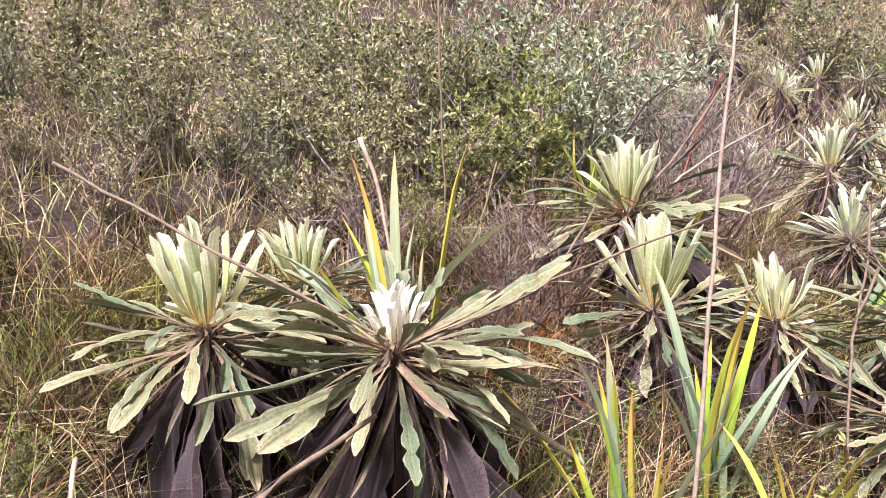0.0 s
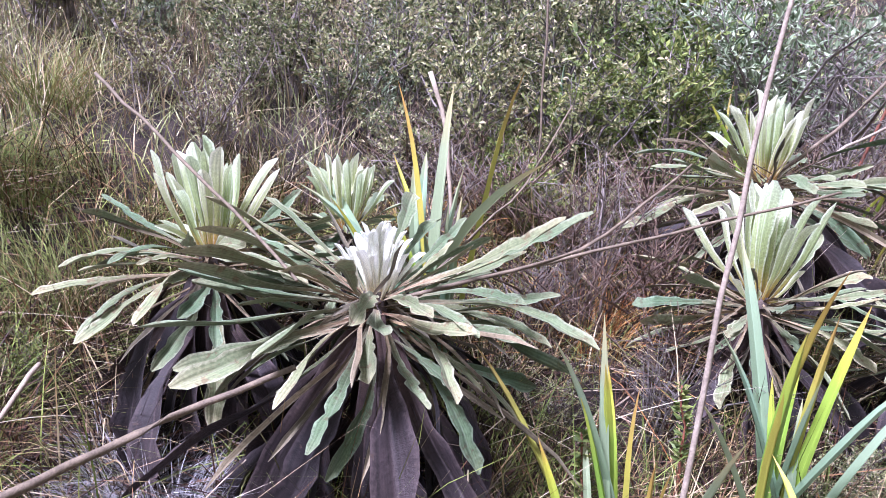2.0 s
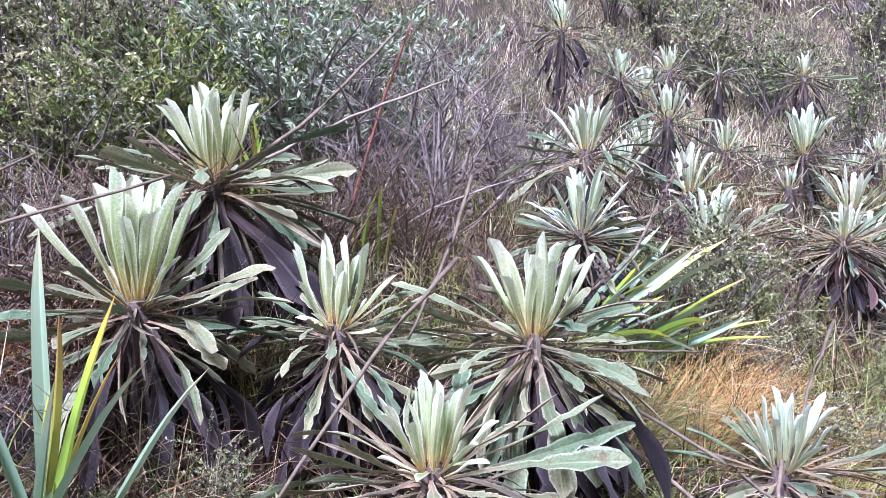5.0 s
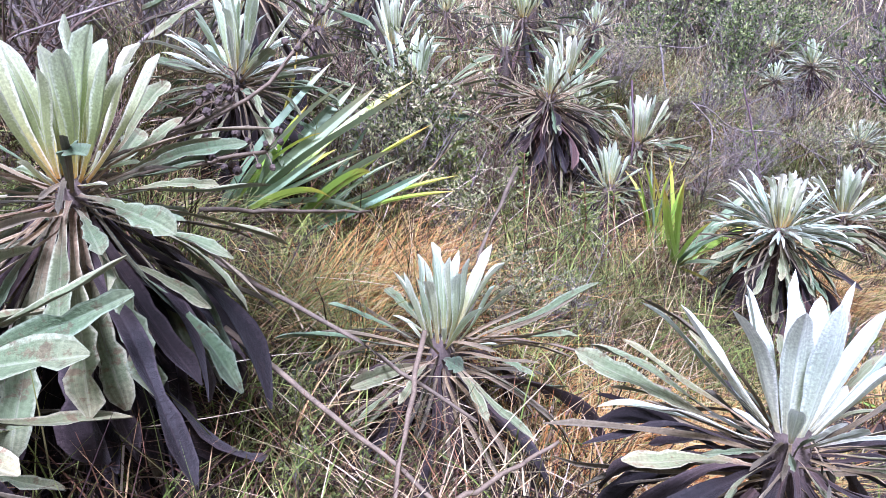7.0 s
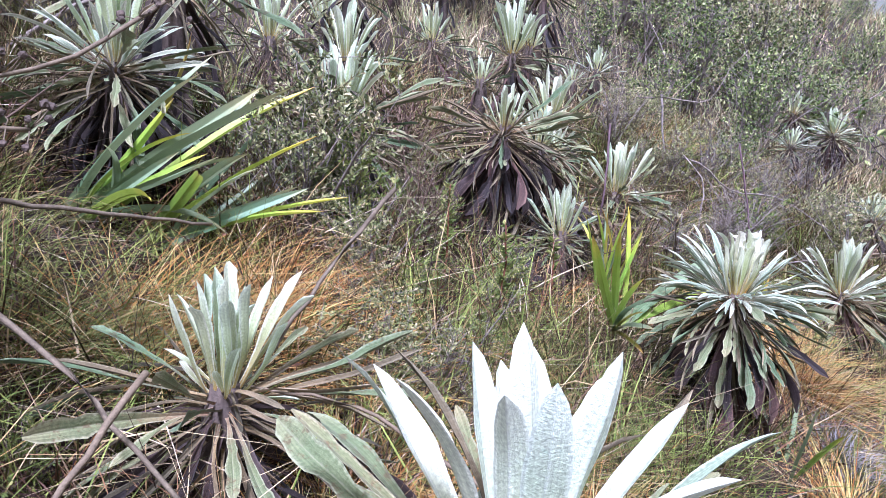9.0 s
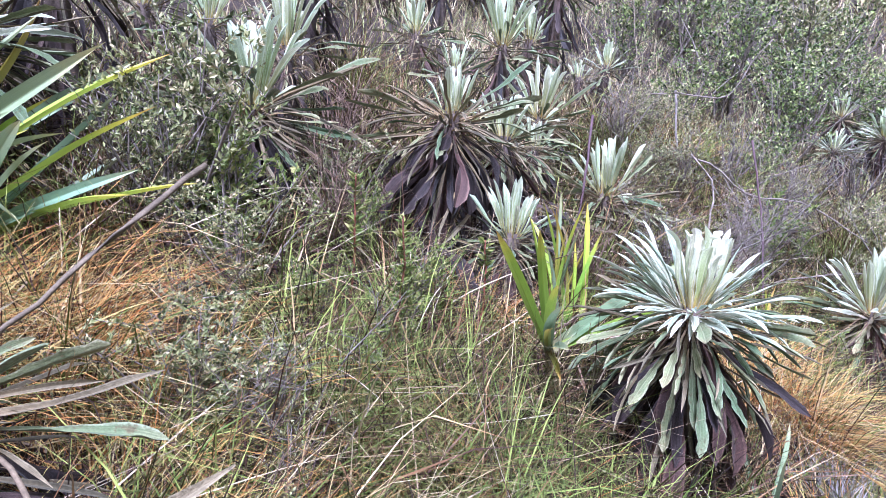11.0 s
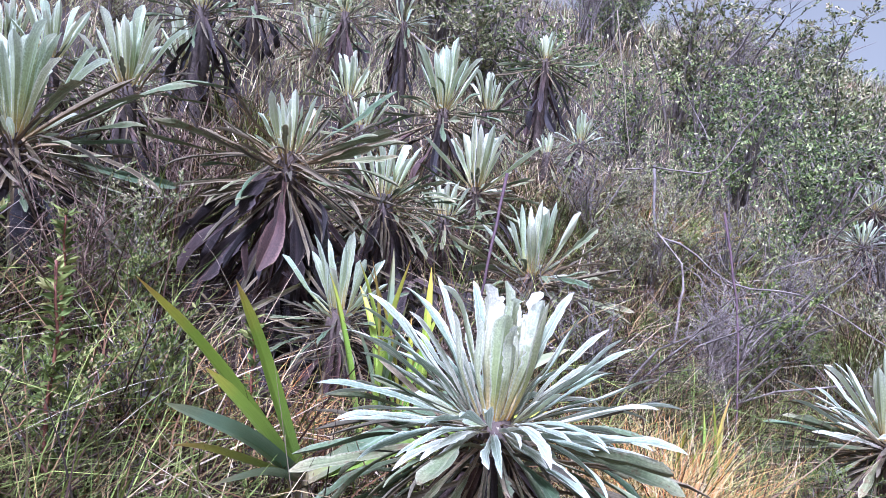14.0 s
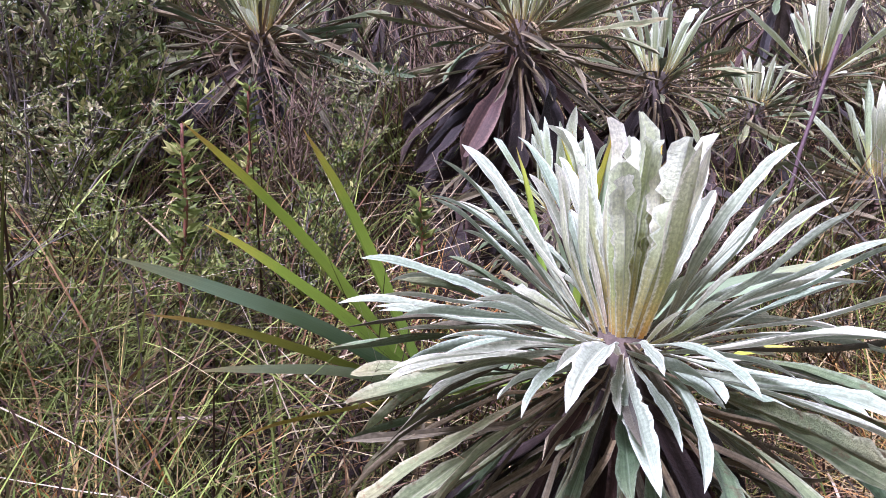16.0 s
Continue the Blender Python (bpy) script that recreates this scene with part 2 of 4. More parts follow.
MAT_SOIL = plain_mat("peaty_soil", (.014, .01, .009), (.045, .032, .026), 0.95, 3.0, 0.8)
MAT_STEM = plain_mat("dark_stem", (.045, .035, .03), (.12, .09, .075), 0.9, 30.0, 0.7)
MAT_TWIG = plain_mat("grey_brown_twig", (.08, .062, .056), (.30, .26, .235), 0.8, 40.0)
MAT_STALK = plain_mat("dry_brown_stalk", (.085, .064, .044), (.20, .155, .105), 0.7, 40.0)
MAT_PALE = plain_mat("pale_dry_stalk", (.19, .15, .11), (.36, .30, .23), 0.75, 30.0)
MAT_RED = plain_mat("reddish_stalk", (.13, .045, .03), (.26, .10, .06), 0.6, 40.0)
MAT_REDTWIG = plain_mat("purple_brown_twig", (.06, .038, .03), (.21, .145, .105), 0.8, 40.0)
MAT_PURPLE = plain_mat("purple_stalk", (.05, .03, .04), (.12, .07, .08), 0.6, 40.0)


def sword_mat(name, stops, tint_a, tint_b):
    m, nt, bsdf, out = node_mat(name)
    tex = nt.nodes.new("ShaderNodeTexCoord")
    sep = nt.nodes.new("ShaderNodeSeparateXYZ")
    nt.links.new(tex.outputs["UV"], sep.inputs[0])
    info = nt.nodes.new("ShaderNodeObjectInfo")
    n = noise_fac(nt, tex.outputs["Object"], 8, 4)
    v = maths(nt, 'ADD', sep.outputs["Y"], maths(nt, 'MULTIPLY', maths(nt, 'SUBTRACT', n, 0.5), 0.3))
    col = ramp(nt, v, stops)
    col = mix(nt, 1.0, col, mix(nt, info.outputs["Random"], tint_a, tint_b), 'MULTIPLY')
    mp = nt.nodes.new("ShaderNodeMapping")
    mp.inputs["Scale"].default_value = (60, 1.5, 1)
    nt.links.new(tex.outputs["UV"], mp.inputs["Vector"])
    lines = noise_fac(nt, mp.outputs[0], 1.0, 2)
    col = mix(nt, 0.5, col, ramp(nt, lines, [(0.3, (.6,) * 3), (0.7, (1.3,) * 3)]), 'MULTIPLY')
    nt.links.new(col, bsdf.inputs["Base Color"])
    bsdf.inputs["Roughness"].default_value = 0.38
    bump(nt, bsdf, lines, 0.35, 0.001)
    translucent(nt, bsdf, out, col, 0.25)
    return m


MAT_SWORD = sword_mat("sword_leaf_green", [(0.0, (.26, .22, .09)), (0.15, (.22, .33, .06)), (0.7, (.33, .46, .06)), (0.9, (.52, .52, .07)), (1.0, (.50, .32, .08))], (.7, .85, .8), (1.35, 1.2, 1.0))
MAT_SWORDBLUE = sword_mat("sword_leaf_bluegreen", [(0.0, (.20, .17, .09)), (0.2, (.16, .23, .12)), (0.8, (.29, .355, .225)), (1.0, (.42, .38, .2))], (.75, .9, .9), (1.2, 1.1, 1.0))
MAT_SWORDYEL = sword_mat("sword_leaf_yellow", [(0.0, (.22, .20, .06)), (0.35, (.34, .33, .05)), (0.75, (.46, .39, .065)), (1.0, (.42, .24, .07))], (.75, .85, .8), (1.1, 1.05, 1.0))

# ---------------------------------------------------------------- the hillside
rng = np.random.default_rng(7)
SLOPE_X, SLOPE_Y, LEVEL = -0.267, 0.30, 0.692

# crown x, y, z; leaf reach; height of the erect heart; style; leaves in the heart; label
ROSETTES = [
    (-0.112, 2.110, 1.265, .40, .29, 'cup', 17, .55, "pale green woolly rosette above a dark skirt of dead leaves"),
    (0.385, 1.968, 1.227, .48, .18, 'star', 40, .40, "wide star of grey-green leaves round a white woolly bud"),
    (0.06, 2.55, 1.27, .34, .23, 'cup', 18, .40, "pale green rosette half hidden behind a larger one"),
    (1.271, 3.194, 1.396, .52, .31, 'cup', 24, .45, "tall white-tipped rosette with long spreading lower leaves"),
    (1.216, 2.649, 1.125, .36, .34, 'cup', 15, .45, "yellowish pale rosette with a straw-coloured heart"),
    (1.680, 2.752, 1.026, .30, .25, 'cup', 11, .38, "small pale rosette with a narrow heart and brown leaf"),
    (2.188, 2.721, 0.999, .39, .28, 'cup', 18, .60, "cream-hearted rosette over a long dark skirt of dead leaves"),
    (1.914, 2.310, 0.833, .40, .20, 'cup', 15, .36, "low white-hearted rosette with wide toothed grey-green leaves"),
    (2.694, 4.326, 1.460, .46, .26, 'cup', 17, .50, "spiky rosette with a small white heart on dead leaves"),
    (2.568, 3.869, 1.128, .36, .31, 'dome', 15, .40, "silvery blue-green rosette with a pale heart"),
    (3.390, 4.880, 1.220, .32, .28, 'cup', 15, .45, "slender blue-green rosette on the slope"),
    (3.290, 4.310, 0.993, .46, .32, 'cup', 19, .42, "blue-green fan-shaped rosette behind small shrubs"),
    (2.885, 2.774, 0.593, .38, .23, 'cup', 17, .34, "open rosette with a white heart over drooping dark leaves"),
    (3.115, 2.025, 0.725, .36, .245, 'broad', 13, .45, "large white rosette of broad felted leaves beside the path"),
    (3.975, 4.352, 1.020, .36, .18, 'cup', 15, .50, "old rosette with a thick brown skirt of dead leaves"),
    (4.264, 4.639, 0.937, .27, .21, 'cup', 13, .36, "pale rosette growing from a bank of dead leaves"),
    (4.713, 5.517, 1.022, .30, .34, 'cup', 9, .35, "tall few-leaved pale green rosette"),
    (4.511, 4.991, 0.889, .22, .15, 'cup', 13, .25, "small white rosette among dead leaves"),
    (4.835, 4.874, 0.709, .40, .29, 'cup', 17, .35, "upright pale rosette with a spreading straw-coloured base"),
    (4.157, 4.095, 0.636, .17, .20, 'cup', 12, .20, "young pale rosette without a skirt of dead leaves"),
    (4.573, 5.879, 1.406, .38, .37, 'cup', 17, .42, "tall blue-white rosette higher up the slope"),
    (4.390, 3.335, 0.606, .32, .215, 'dome', 98, .48, "large silver felted rosette with frayed white heart leaves"),
    (5.954, 4.407, 0.314, .42, .33, 'dome', 15, .45, "silvery rosette with wide grey-green lower leaves"),
    (4.108, 6.081, 1.441, .28, .24, 'cup', 12, .36, "narrow white-hearted rosette up the slope"),
    (5.531, 7.723, 2.119, .46, .22, 'cup', 12, .85, "tall-stemmed rosette with a hanging skirt of dead leaves"),
    (3.155, 7.246, 2.467, .38, .28, 'cup', 13, .75, "far tall-stemmed rosette with a dark hanging skirt"),
    (3.521, 6.707, 2.004, .30, .25, 'dome', 12, .35, "far pale rosette on the hillside"),
    (4.030, 7.069, 2.101, .26, .22, 'cup', 11, .35, "far small pale rosette on the hillside"),
    (4.394, 6.939, 2.055, .26, .22, 'dome', 11, .35, "far small white rosette among grass"),
    (3.483, 5.490, 1.650, .30, .24, 'cup', 13, .40, "pale rosette with a brown base up the slope"),
    (5.451, 6.431, 1.392, .24, .20, 'dome', 11, .32, "far low silvery rosette among heath"),
    (8.205, 7.492, 1.252, .30, .24, 'cup', 11, .35, "far pale rosette on the heathy slope"),
    (8.129, 6.878, 1.103, .28, .26, 'dome', 12, .40, "far blue-green rosette on the heathy slope"),
    (7.554, 6.731, 0.974, .24, .18, 'dome', 11, .25, "far low silvery rosette on the heathy slope"),
    (7.159, 5.403, 0.576, .26, .2, 'dome', 11, .3, "far pale rosette among low heath"),
    (2.741, 5.489, 1.383, .30, .22, 'cup', 12, .35, "pale rosette behind tangled shrubs"),
    (3.400, 5.680, 1.420, .30, .27, 'cup', 12, .38, "blue-green rosette up the slope behind others"),
    (5.262, 6.411, 1.295, .24, .13, 'cup', 9, .30, "dry straw-coloured rosette with a small heart"),
    (4.878, 6.351, 1.492, .28, .24, 'cup', 12, .40, "pale rosette close behind a taller one"),
    (3.862, 7.204, 1.881, .34, .30, 'cup', 13, .55, "far tall pale rosette with a dark skirt"),
    (4.182, 5.305, 1.213, .22, .16, 'cup', 11, .32, "small brownish white rosette behind dead leaves"),
    (3.065, 5.065, 1.299, .28, .24, 'cup', 12, .35, "small pale rosette between shrubs"),
]

feet = np.array([(r[0], r[1], r[2] - r[7]) for r in ROSETTES])


def slope_plane(x, y):
    """The mean hillside: steady near the path, easing off far away to a rolling ridge."""
    ex = np.where(x > 6, 6 + 2.3 * np.tanh((x - 6) / 4.1), np.where(x < -2, -2 - 6 * np.tanh((-2 - x) / 9), x))
    ey = np.where(y > 12, 12 + 9 * np.tanh((y - 12) / 10), np.where(y < -2, -2 - 5 * np.tanh((-2 - y) / 6), y))
    rise = 0.185 * (np.clip(y, 7.5, 21) - 7.5) * np.clip((26 - x) / 13, 0, 1)
    return LEVEL - 0.40 + SLOPE_X * ex + SLOPE_Y * ey + rise


foot_off = feet[:, 2] - slope_plane(feet[:, 0], feet[:, 1])


def ground_z(x, y):
    x, y = np.asarray(x, float), np.asarray(y, float)
    d2 = (x[..., None] - feet[:, 0]) ** 2 + (y[..., None] - feet[:, 1]) ** 2
    w = np.exp(-d2 / (2 * 0.42 ** 2))
    z = slope_plane(x, y) + (w * foot_off).sum(-1) / (w.sum(-1) + 0.25)
    z = z + 0.035 * np.sin(2.3 * x + 1.1 * y) * np.sin(1.9 * y - 0.7 * x) + 0.018 * np.sin(6.1 * x + 2) * np.sin(5.3 * y + 1)
    lane = np.exp(-((y - (0.62 * x - 0.12)) / 0.45) ** 2)
    return z - 0.10 * lane


def mesh_of(name, verts, faces, mat, uvs=None, smooth=True):
    me = bpy.data.meshes.new(name)
    me.from_pydata(verts if isinstance(verts, list) else verts.tolist(), [], faces if isinstance(faces, list) else faces.tolist())
    me.materials.append(mat)
    if uvs is not None:
        layer = me.uv_layers.new(name="UVMap")
        idx = np.empty(len(me.loops), dtype=np.int32)
        me.loops.foreach_get("vertex_index", idx)
        layer.data.foreach_set("uv", np.asarray(uvs, dtype=np.float32)[idx].ravel())
    if smooth:
        me.polygons.foreach_set("use_smooth", np.ones(len(me.polygons), dtype=bool))
    me.update()
    return me


def part(name, me, parent, label="", m=None):
    ob = new(name, me)
    ob.parent = parent
    if m is not None:
        ob.matrix_basis = m
    if label:
        tagged(ob, label)
    return ob


# one sheet of ground, fine near the path and coarse to the horizon
def axis(lo, hi, step, far):
    core = np.arange(lo, hi + 1e-6, step)
    grow = np.cumsum(step * 1.22 ** np.arange(1, 60))
    grow = grow[grow < far]
    return np.r_[lo - grow[::-1], core, hi + grow]


gx, gy = axis(-3, 9, 0.07, 900), axis(-0.6, 9, 0.07, 900)
GX, GY = np.meshgrid(gx, gy)
GZ = ground_z(GX, GY)
near = (np.abs(GX - 3) < 8) & (np.abs(GY - 4) < 8)
GZ = GZ + near * rng.normal(0, 0.006, GZ.shape)
nv, nu = GX.shape
ids = np.arange(nv * nu).reshape(nv, nu)
quads = np.stack([ids[:-1, :-1], ids[:-1, 1:], ids[1:, 1:], ids[1:, :-1]], -1).reshape(-1, 4)
ground = new("ground", mesh_of("ground", np.stack([GX, GY, GZ], -1).reshape(-1, 3), quads, MAT_SOIL))
tagged(ground, "dark peaty soil of a steep grassy mountain hillside", "ground", kind="structure")

# ---------------------------------------------------------------- leaf shapes


def leaf_mesh(name, mat, seed, outline, width, bend, cup, wave, ragged, rows=11, curl=0.0):
    """A leaf one unit long along +y, its face up: outline gives the half width along it; bend droops it, cup folds it, ragged bites its margin, curl hooks its tip."""
    r = np.random.default_rng(seed)
    cols = np.array([-1, -0.6, -0.16, 0, 0.16, 0.6, 1])
    verts, uvs = [], []
    ang, py, pz = 0.0, 0.0, 0.0
    twist, side = r.normal(0, wave), r.normal(0, 0.12)
    phase = r.uniform(0, 6.28, 4)
    for i in range(rows):
        v = i / (rows - 1)
        half = np.interp(v, outline[0], outline[1]) * width
        bite = [1 - ragged * max(0, r.normal(0.1, 0.45)) * (v > 0.3) for _ in range(2)]
        ang = -bend * v ** 1.4 - curl * max(0, v - .72) ** 1.5 * 6 + wave * (0.5 * math.sin(5 * v + phase[0]) + 0.25 * math.sin(11 * v + phase[1]))
        if i:
            py, pz = py + math.cos(ang) / (rows - 1), pz + math.sin(ang) / (rows - 1)
        tw = twist * v
        for c in cols:
            wx = c * half * (bite[0] if c < 0 else bite[1])
            wz = cup * abs(c) ** 1.5 * half - 0.10 * half * (c == 0) + wave * 0.5 * half * math.sin(13 * v + 2 * c + phase[2]) * abs(c)
            x = wx * math.cos(tw) - wz * math.sin(tw) + side * v * v * 0.5
            z = wx * math.sin(tw) + wz * math.cos(tw)
            verts.append((x, py - z * math.sin(ang), pz + z * math.cos(ang)))
            uvs.append(((c + 1) / 2, v))
    n = len(cols)
    faces = [(i * n + j, i * n + j + 1, (i + 1) * n + j + 1, (i + 1) * n + j) for i in range(rows - 1) for j in range(n - 1)]
    return mesh_of(name, verts, faces, mat, uvs)


LANCE = ([0, .1, .35, .62, .85, .95, 1], [.34, .36, .66, 1, .8, .42, .02])
BROADL = ([0, .1, .35, .6, .82, .94, 1], [.3, .36, .78, 1, .78, .42, .02])
SPATULA = ([0, .12, .35, .6, .8, .92, .98, 1], [.28, .17, .23, .62, 1, .94, .58, .15])
STRAP = ([0, .2, .5, .8, .94, 1], [.5, .55, .8, .95, .65, .1])
SWORD = ([0, .1, .5, .8, .95, 1], [.7, .9, 1, .8, .35, .02])

BLUNT = ([0, .08, .3, .6, .82, .93, .98, 1], [.42, .36, .5, .86, 1, .92, .66, .22])
PADDLE = ([0, .1, .3, .55, .75, .9, .97, 1], [.3, .18, .32, .76, 1, .92, .62, .2])

YOUNG = [leaf_mesh("young_leaf", MAT_YOUNG, 10 + i, o, w, b, .6, .1, .2, 14, c)
         for i, (o, w, b, c) in enumerate(((LANCE, .095, -.35, 0), (BLUNT, .085, -.3, .2), (BLUNT, .09, -.15, .3), (LANCE, .085, .0, .2), (BLUNT, .078, -.3, 0), (BLUNT, .09, -.1, .5)))]
BLUISH = [leaf_mesh("young_leaf", MAT_BLUISH, 20 + i, o, w, b, .6, .1, .2, 14, c)
          for i, (o, w, b, c) in enumerate(((LANCE, .085, -.35, 0), (BLUNT, .078, -.25, .2), (LANCE, .075, -.1, .2), (BLUNT, .08, .0, .4), (LANCE, .07, .05, 0)))]
BROAD = [leaf_mesh("young_leaf", MAT_FELT, 30 + i, BROADL, w, b, .45, .12, .13, 15) for i, (w, b) in enumerate(((.085, -.2), (.10, 0), (.115, .1), (.09, .3)))]
SILVER = [leaf_mesh("felted_leaf", MAT_SILVER, 40 + i, LANCE, w, b, .3, .22, .34, 24, .25) for i, (b, w) in enumerate(((-.2, .06), (-.05, .05), (.08, .056), (.3, .06), (.0, .042)))]
FRAYED = [leaf_mesh("frayed_leaf", MAT_FRAY, 50 + i, BLUNT, w, b, .35, .2, .6, 26, c)
          for i, (b, w, c) in enumerate(((-.3, .09, .3), (-.25, .08, 1.2), (-.15, .095, .6), (-.05, .075, 1.8), (-.3, .1, 0)))]
BUD = [leaf_mesh("bud_leaf", MAT_BUD, 55 + i, BLUNT, .078, b, .6, .1, .35, 14, .5) for i, b in enumerate((-.45, -.25, -.1, .1))]
MATURE = [leaf_mesh("leaf", MAT_MATURE, 60 + i, o, w, b, .3, .22, .55, 19)
          for i, (o, w, b) in enumerate(((SPATULA, .068, .0), (PADDLE, .06, .12), (SPATULA, .058, .25), (PADDLE, .066, .35), (SPATULA, .064, .5), (PADDLE, .05, -.08)))]
WITHER = [leaf_mesh("withering_leaf", MAT_WITHER, 70 + i, STRAP, .024, b, .7, .35, .3, 8) for i, b in enumerate((.1, .3, .55, .85, .4))]
DEAD = [leaf_mesh("dead_leaf", MAT_DEAD, 80 + i, o, w, b, .45, .45, .5, 14)
        for i, (o, w, b) in enumerate(((STRAP, .04, .2), (PADDLE, .085, .5), (PADDLE, .075, .9), (STRAP, .05, .3), (PADDLE, .09, 1.2), (STRAP, .06, .7)))]
RUSTY = DEAD[1::2] + [leaf_mesh("dead_leaf", MAT_RUST, 90 + i, o, w, b, .4, .4, .35, 10) for i, (o, w, b) in enumerate(((STRAP, .055, .2), (PADDLE, .085, .5), (STRAP, .06, .8)))]


def leaf_pose(az, el, length, broad, base, roll=0.0):
    y = Vector((math.cos(el) * math.cos(az), math.cos(el) * math.sin(az), math.sin(el)))
    x = Vector((math.sin(az), -math.cos(az), 0))
    x = Matrix.Rotation(roll, 3, y) @ x
    z = x.cross(y)
    m = Matrix((x * length * broad, y * length, z * length)).transposed().to_4x4()
    m.translation = base
    return m


def tube(points, radii, sides=6):
    """A tube through points, as verts and faces."""
    pts = [Vector(p) for p in points]
    verts, faces = [], []
    for i, p in enumerate(pts):
        d = (pts[min(i + 1, len(pts) - 1)] - pts[max(i - 1, 0)]).normalized()
        a = d.orthogonal().normalized()
        b = d.cross(a)
        for k in range(sides):
            t = 2 * math.pi * k / sides
            verts.append(tuple(p + (a * math.cos(t) + b * math.sin(t)) * radii[i]))
        if i:
            o = (i - 1) * sides
            faces += [(o + k, o + (k + 1) % sides, o + sides + (k + 1) % sides, o + sides + k) for k in range(sides)]
    faces.append(tuple(range(sides - 1, -1, -1)))
    faces.append(tuple(len(verts) - sides + k for k in range(sides)))
    return verts, faces


def wiggled(points, n, amount, r):
    """Points along a polyline, smoothed and a little crooked."""
    p = np.array(points, float)
    s = np.r_[0, np.cumsum(np.linalg.norm(np.diff(p, axis=0), axis=1))]
    t = np.linspace(0, s[-1], n)
    q = np.stack([np.interp(t, s, p[:, k]) for k in range(3)], -1)
    q[1:-1] = (q[:-2] + 2 * q[1:-1] + q[2:]) / 4
    q[1:-1] += r.normal(0, amount, (n - 2, 3))
    return q


def rosette(x, y, z, reach, heart, style, count, tall, label, seed):
    """A giant woolly rosette: stem, erect heart leaves, spreading leaves, withering leaves and a skirt of dead ones."""
    r = np.random.default_rng(seed)
    foot = float(ground_z(x, y)) - 0.02
    heart, reach = heart * .87, reach * .93
    h = max(z - foot, 0.12)
    plant = new("woolly_rosette_plant")
    plant.matrix_basis = pose(x, y, foot)
    tagged(plant, label, "rosette plant", "woolly rosette plants")
    dist = y - 0.62 * x
    fine = dist < 2.6
    nv_, nf_ = tube(wiggled([(r.normal(0, .02), r.normal(0, .02), -.06), (0, 0, h * .5), (0, 0, h)], 7, .004, r), [.05, .048, .045, .042, .04, .036, .025], 9)
    part("stem", mesh_of("stem", nv_, nf_, MAT_STEM), plant)
    top = Vector((0, 0, h))

    def put(kinds, name, az, el, length, broad, down=0.0, out=.02, roll=0.0):
        if style == 'broad' and math.sin(az) < -.3 and el < 1.0:
            length *= .62
        base = top + Vector((math.cos(az) * out, math.sin(az) * out, -down))
        part(name, kinds[int(r.integers(len(kinds)))], plant, "", leaf_pose(az, el, length, broad, base, roll))

    spin = r.uniform(0, 6.28)
    ga = 2.39996
    hearts = {'broad': BROAD, 'star': BUD}.get(style, YOUNG if x < 2.5 else BLUISH)
    silver = abs(x - 4.39) < .01
    # heart
    for i in range(count):
        f = i / max(count - 1, 1)
        if style == 'star':
            el, ln, br, out = radians(89 - 34 * f + r.normal(0, 4)), heart * (.98 - .26 * f) * r.uniform(.8, 1.08), 1.05, .006 + .026 * f
        elif style == 'broad':
            el, ln, br, out = radians(88 - 44 * f ** 1.2 + r.normal(0, 5)), heart * (1.05 - .1 * f) * r.uniform(.85, 1.1), 1.0, .01 + .02 * f
        elif style == 'dome':
            el, ln, br, out = radians(87 - 30 * f + r.normal(0, 5)), heart * r.uniform(.75, 1.08), .9, .01 + .03 * f
        else:
            el, ln, br, out = radians(87 - 27 * f + r.normal(0, 5)), heart * r.uniform(.74, 1.14), r.uniform(.75, 1.0), .012 + .022 * f
        kinds = (FRAYED if r.random() < .75 else YOUNG) if silver else hearts
        if silver:
            if f < .21:
                el, ln, br, out = radians(89 - 130 * f + r.normal(0, 4)), heart * r.uniform(.78, 1.12), r.uniform(.7, .95), .010 + .05 * f
            else:
                kinds = SILVER
                el, ln, br, out = radians(60 - 62 * (f - .21) / .79 + r.normal(0, 5)), heart * r.uniform(1.0, 1.36), r.uniform(.45, .8), .03 + .01 * f
                if math.sin(spin + i * ga) < -.25 and el > .3:
                    el, ln = radians(r.uniform(-8, 17)), ln * .8
        put(kinds, "heart_leaf", spin + i * ga, el, ln, br, r.uniform(0, .015), out, r.normal(0, .28))
    # spreading leaves
    n_mid = ({'star': 58, 'dome': 56, 'broad': 46, 'cup': 34}[style] if fine else 20) + (12 if silver else 0)
    old = abs(x - 3.975) < .01
    n_mid = 15 if old else 16 if abs(x - 2.885) < .01 else n_mid
    for i in range(n_mid):
        f = (i + .5) / n_mid
        az = spin + 1 + i * ga + r.normal(0, .1)
        if style == 'broad':
            el, ln = radians(34 - 62 * f + r.normal(0, 8)), reach * r.uniform(.62, .92)
            kinds, br = (SILVER if f < .14 else MATURE if f < .36 else DEAD), (.55 if f < .36 else .95)
        elif style == 'dome':
            el, ln = radians((12 if silver else 44) - 72 * f + r.normal(0, 6)), reach * (.78 + .3 * f) * r.uniform(.75, 1.05)
            kinds, br = (SILVER if f < (.12 if silver else .5) else MATURE), .8
        elif style == 'star':
            el, ln = radians(34 - 58 * f + r.normal(0, 7)), reach * r.uniform(.62, 1.04)
            kinds, br = MATURE, 1.0
        elif f < .16:
            el, ln, kinds, br = radians(58 - 90 * f + r.normal(0, 7)), heart * r.uniform(.8, 1.15), hearts, .6
        else:
            el, ln, kinds, br = radians(38 - 66 * f + r.normal(0, 9)), reach * r.uniform(.6, 1.08), MATURE, (1.0 if x < 2.3 else .7)
        if abs(x - 1.216) < .01 and f > .3:
            br = 1.4
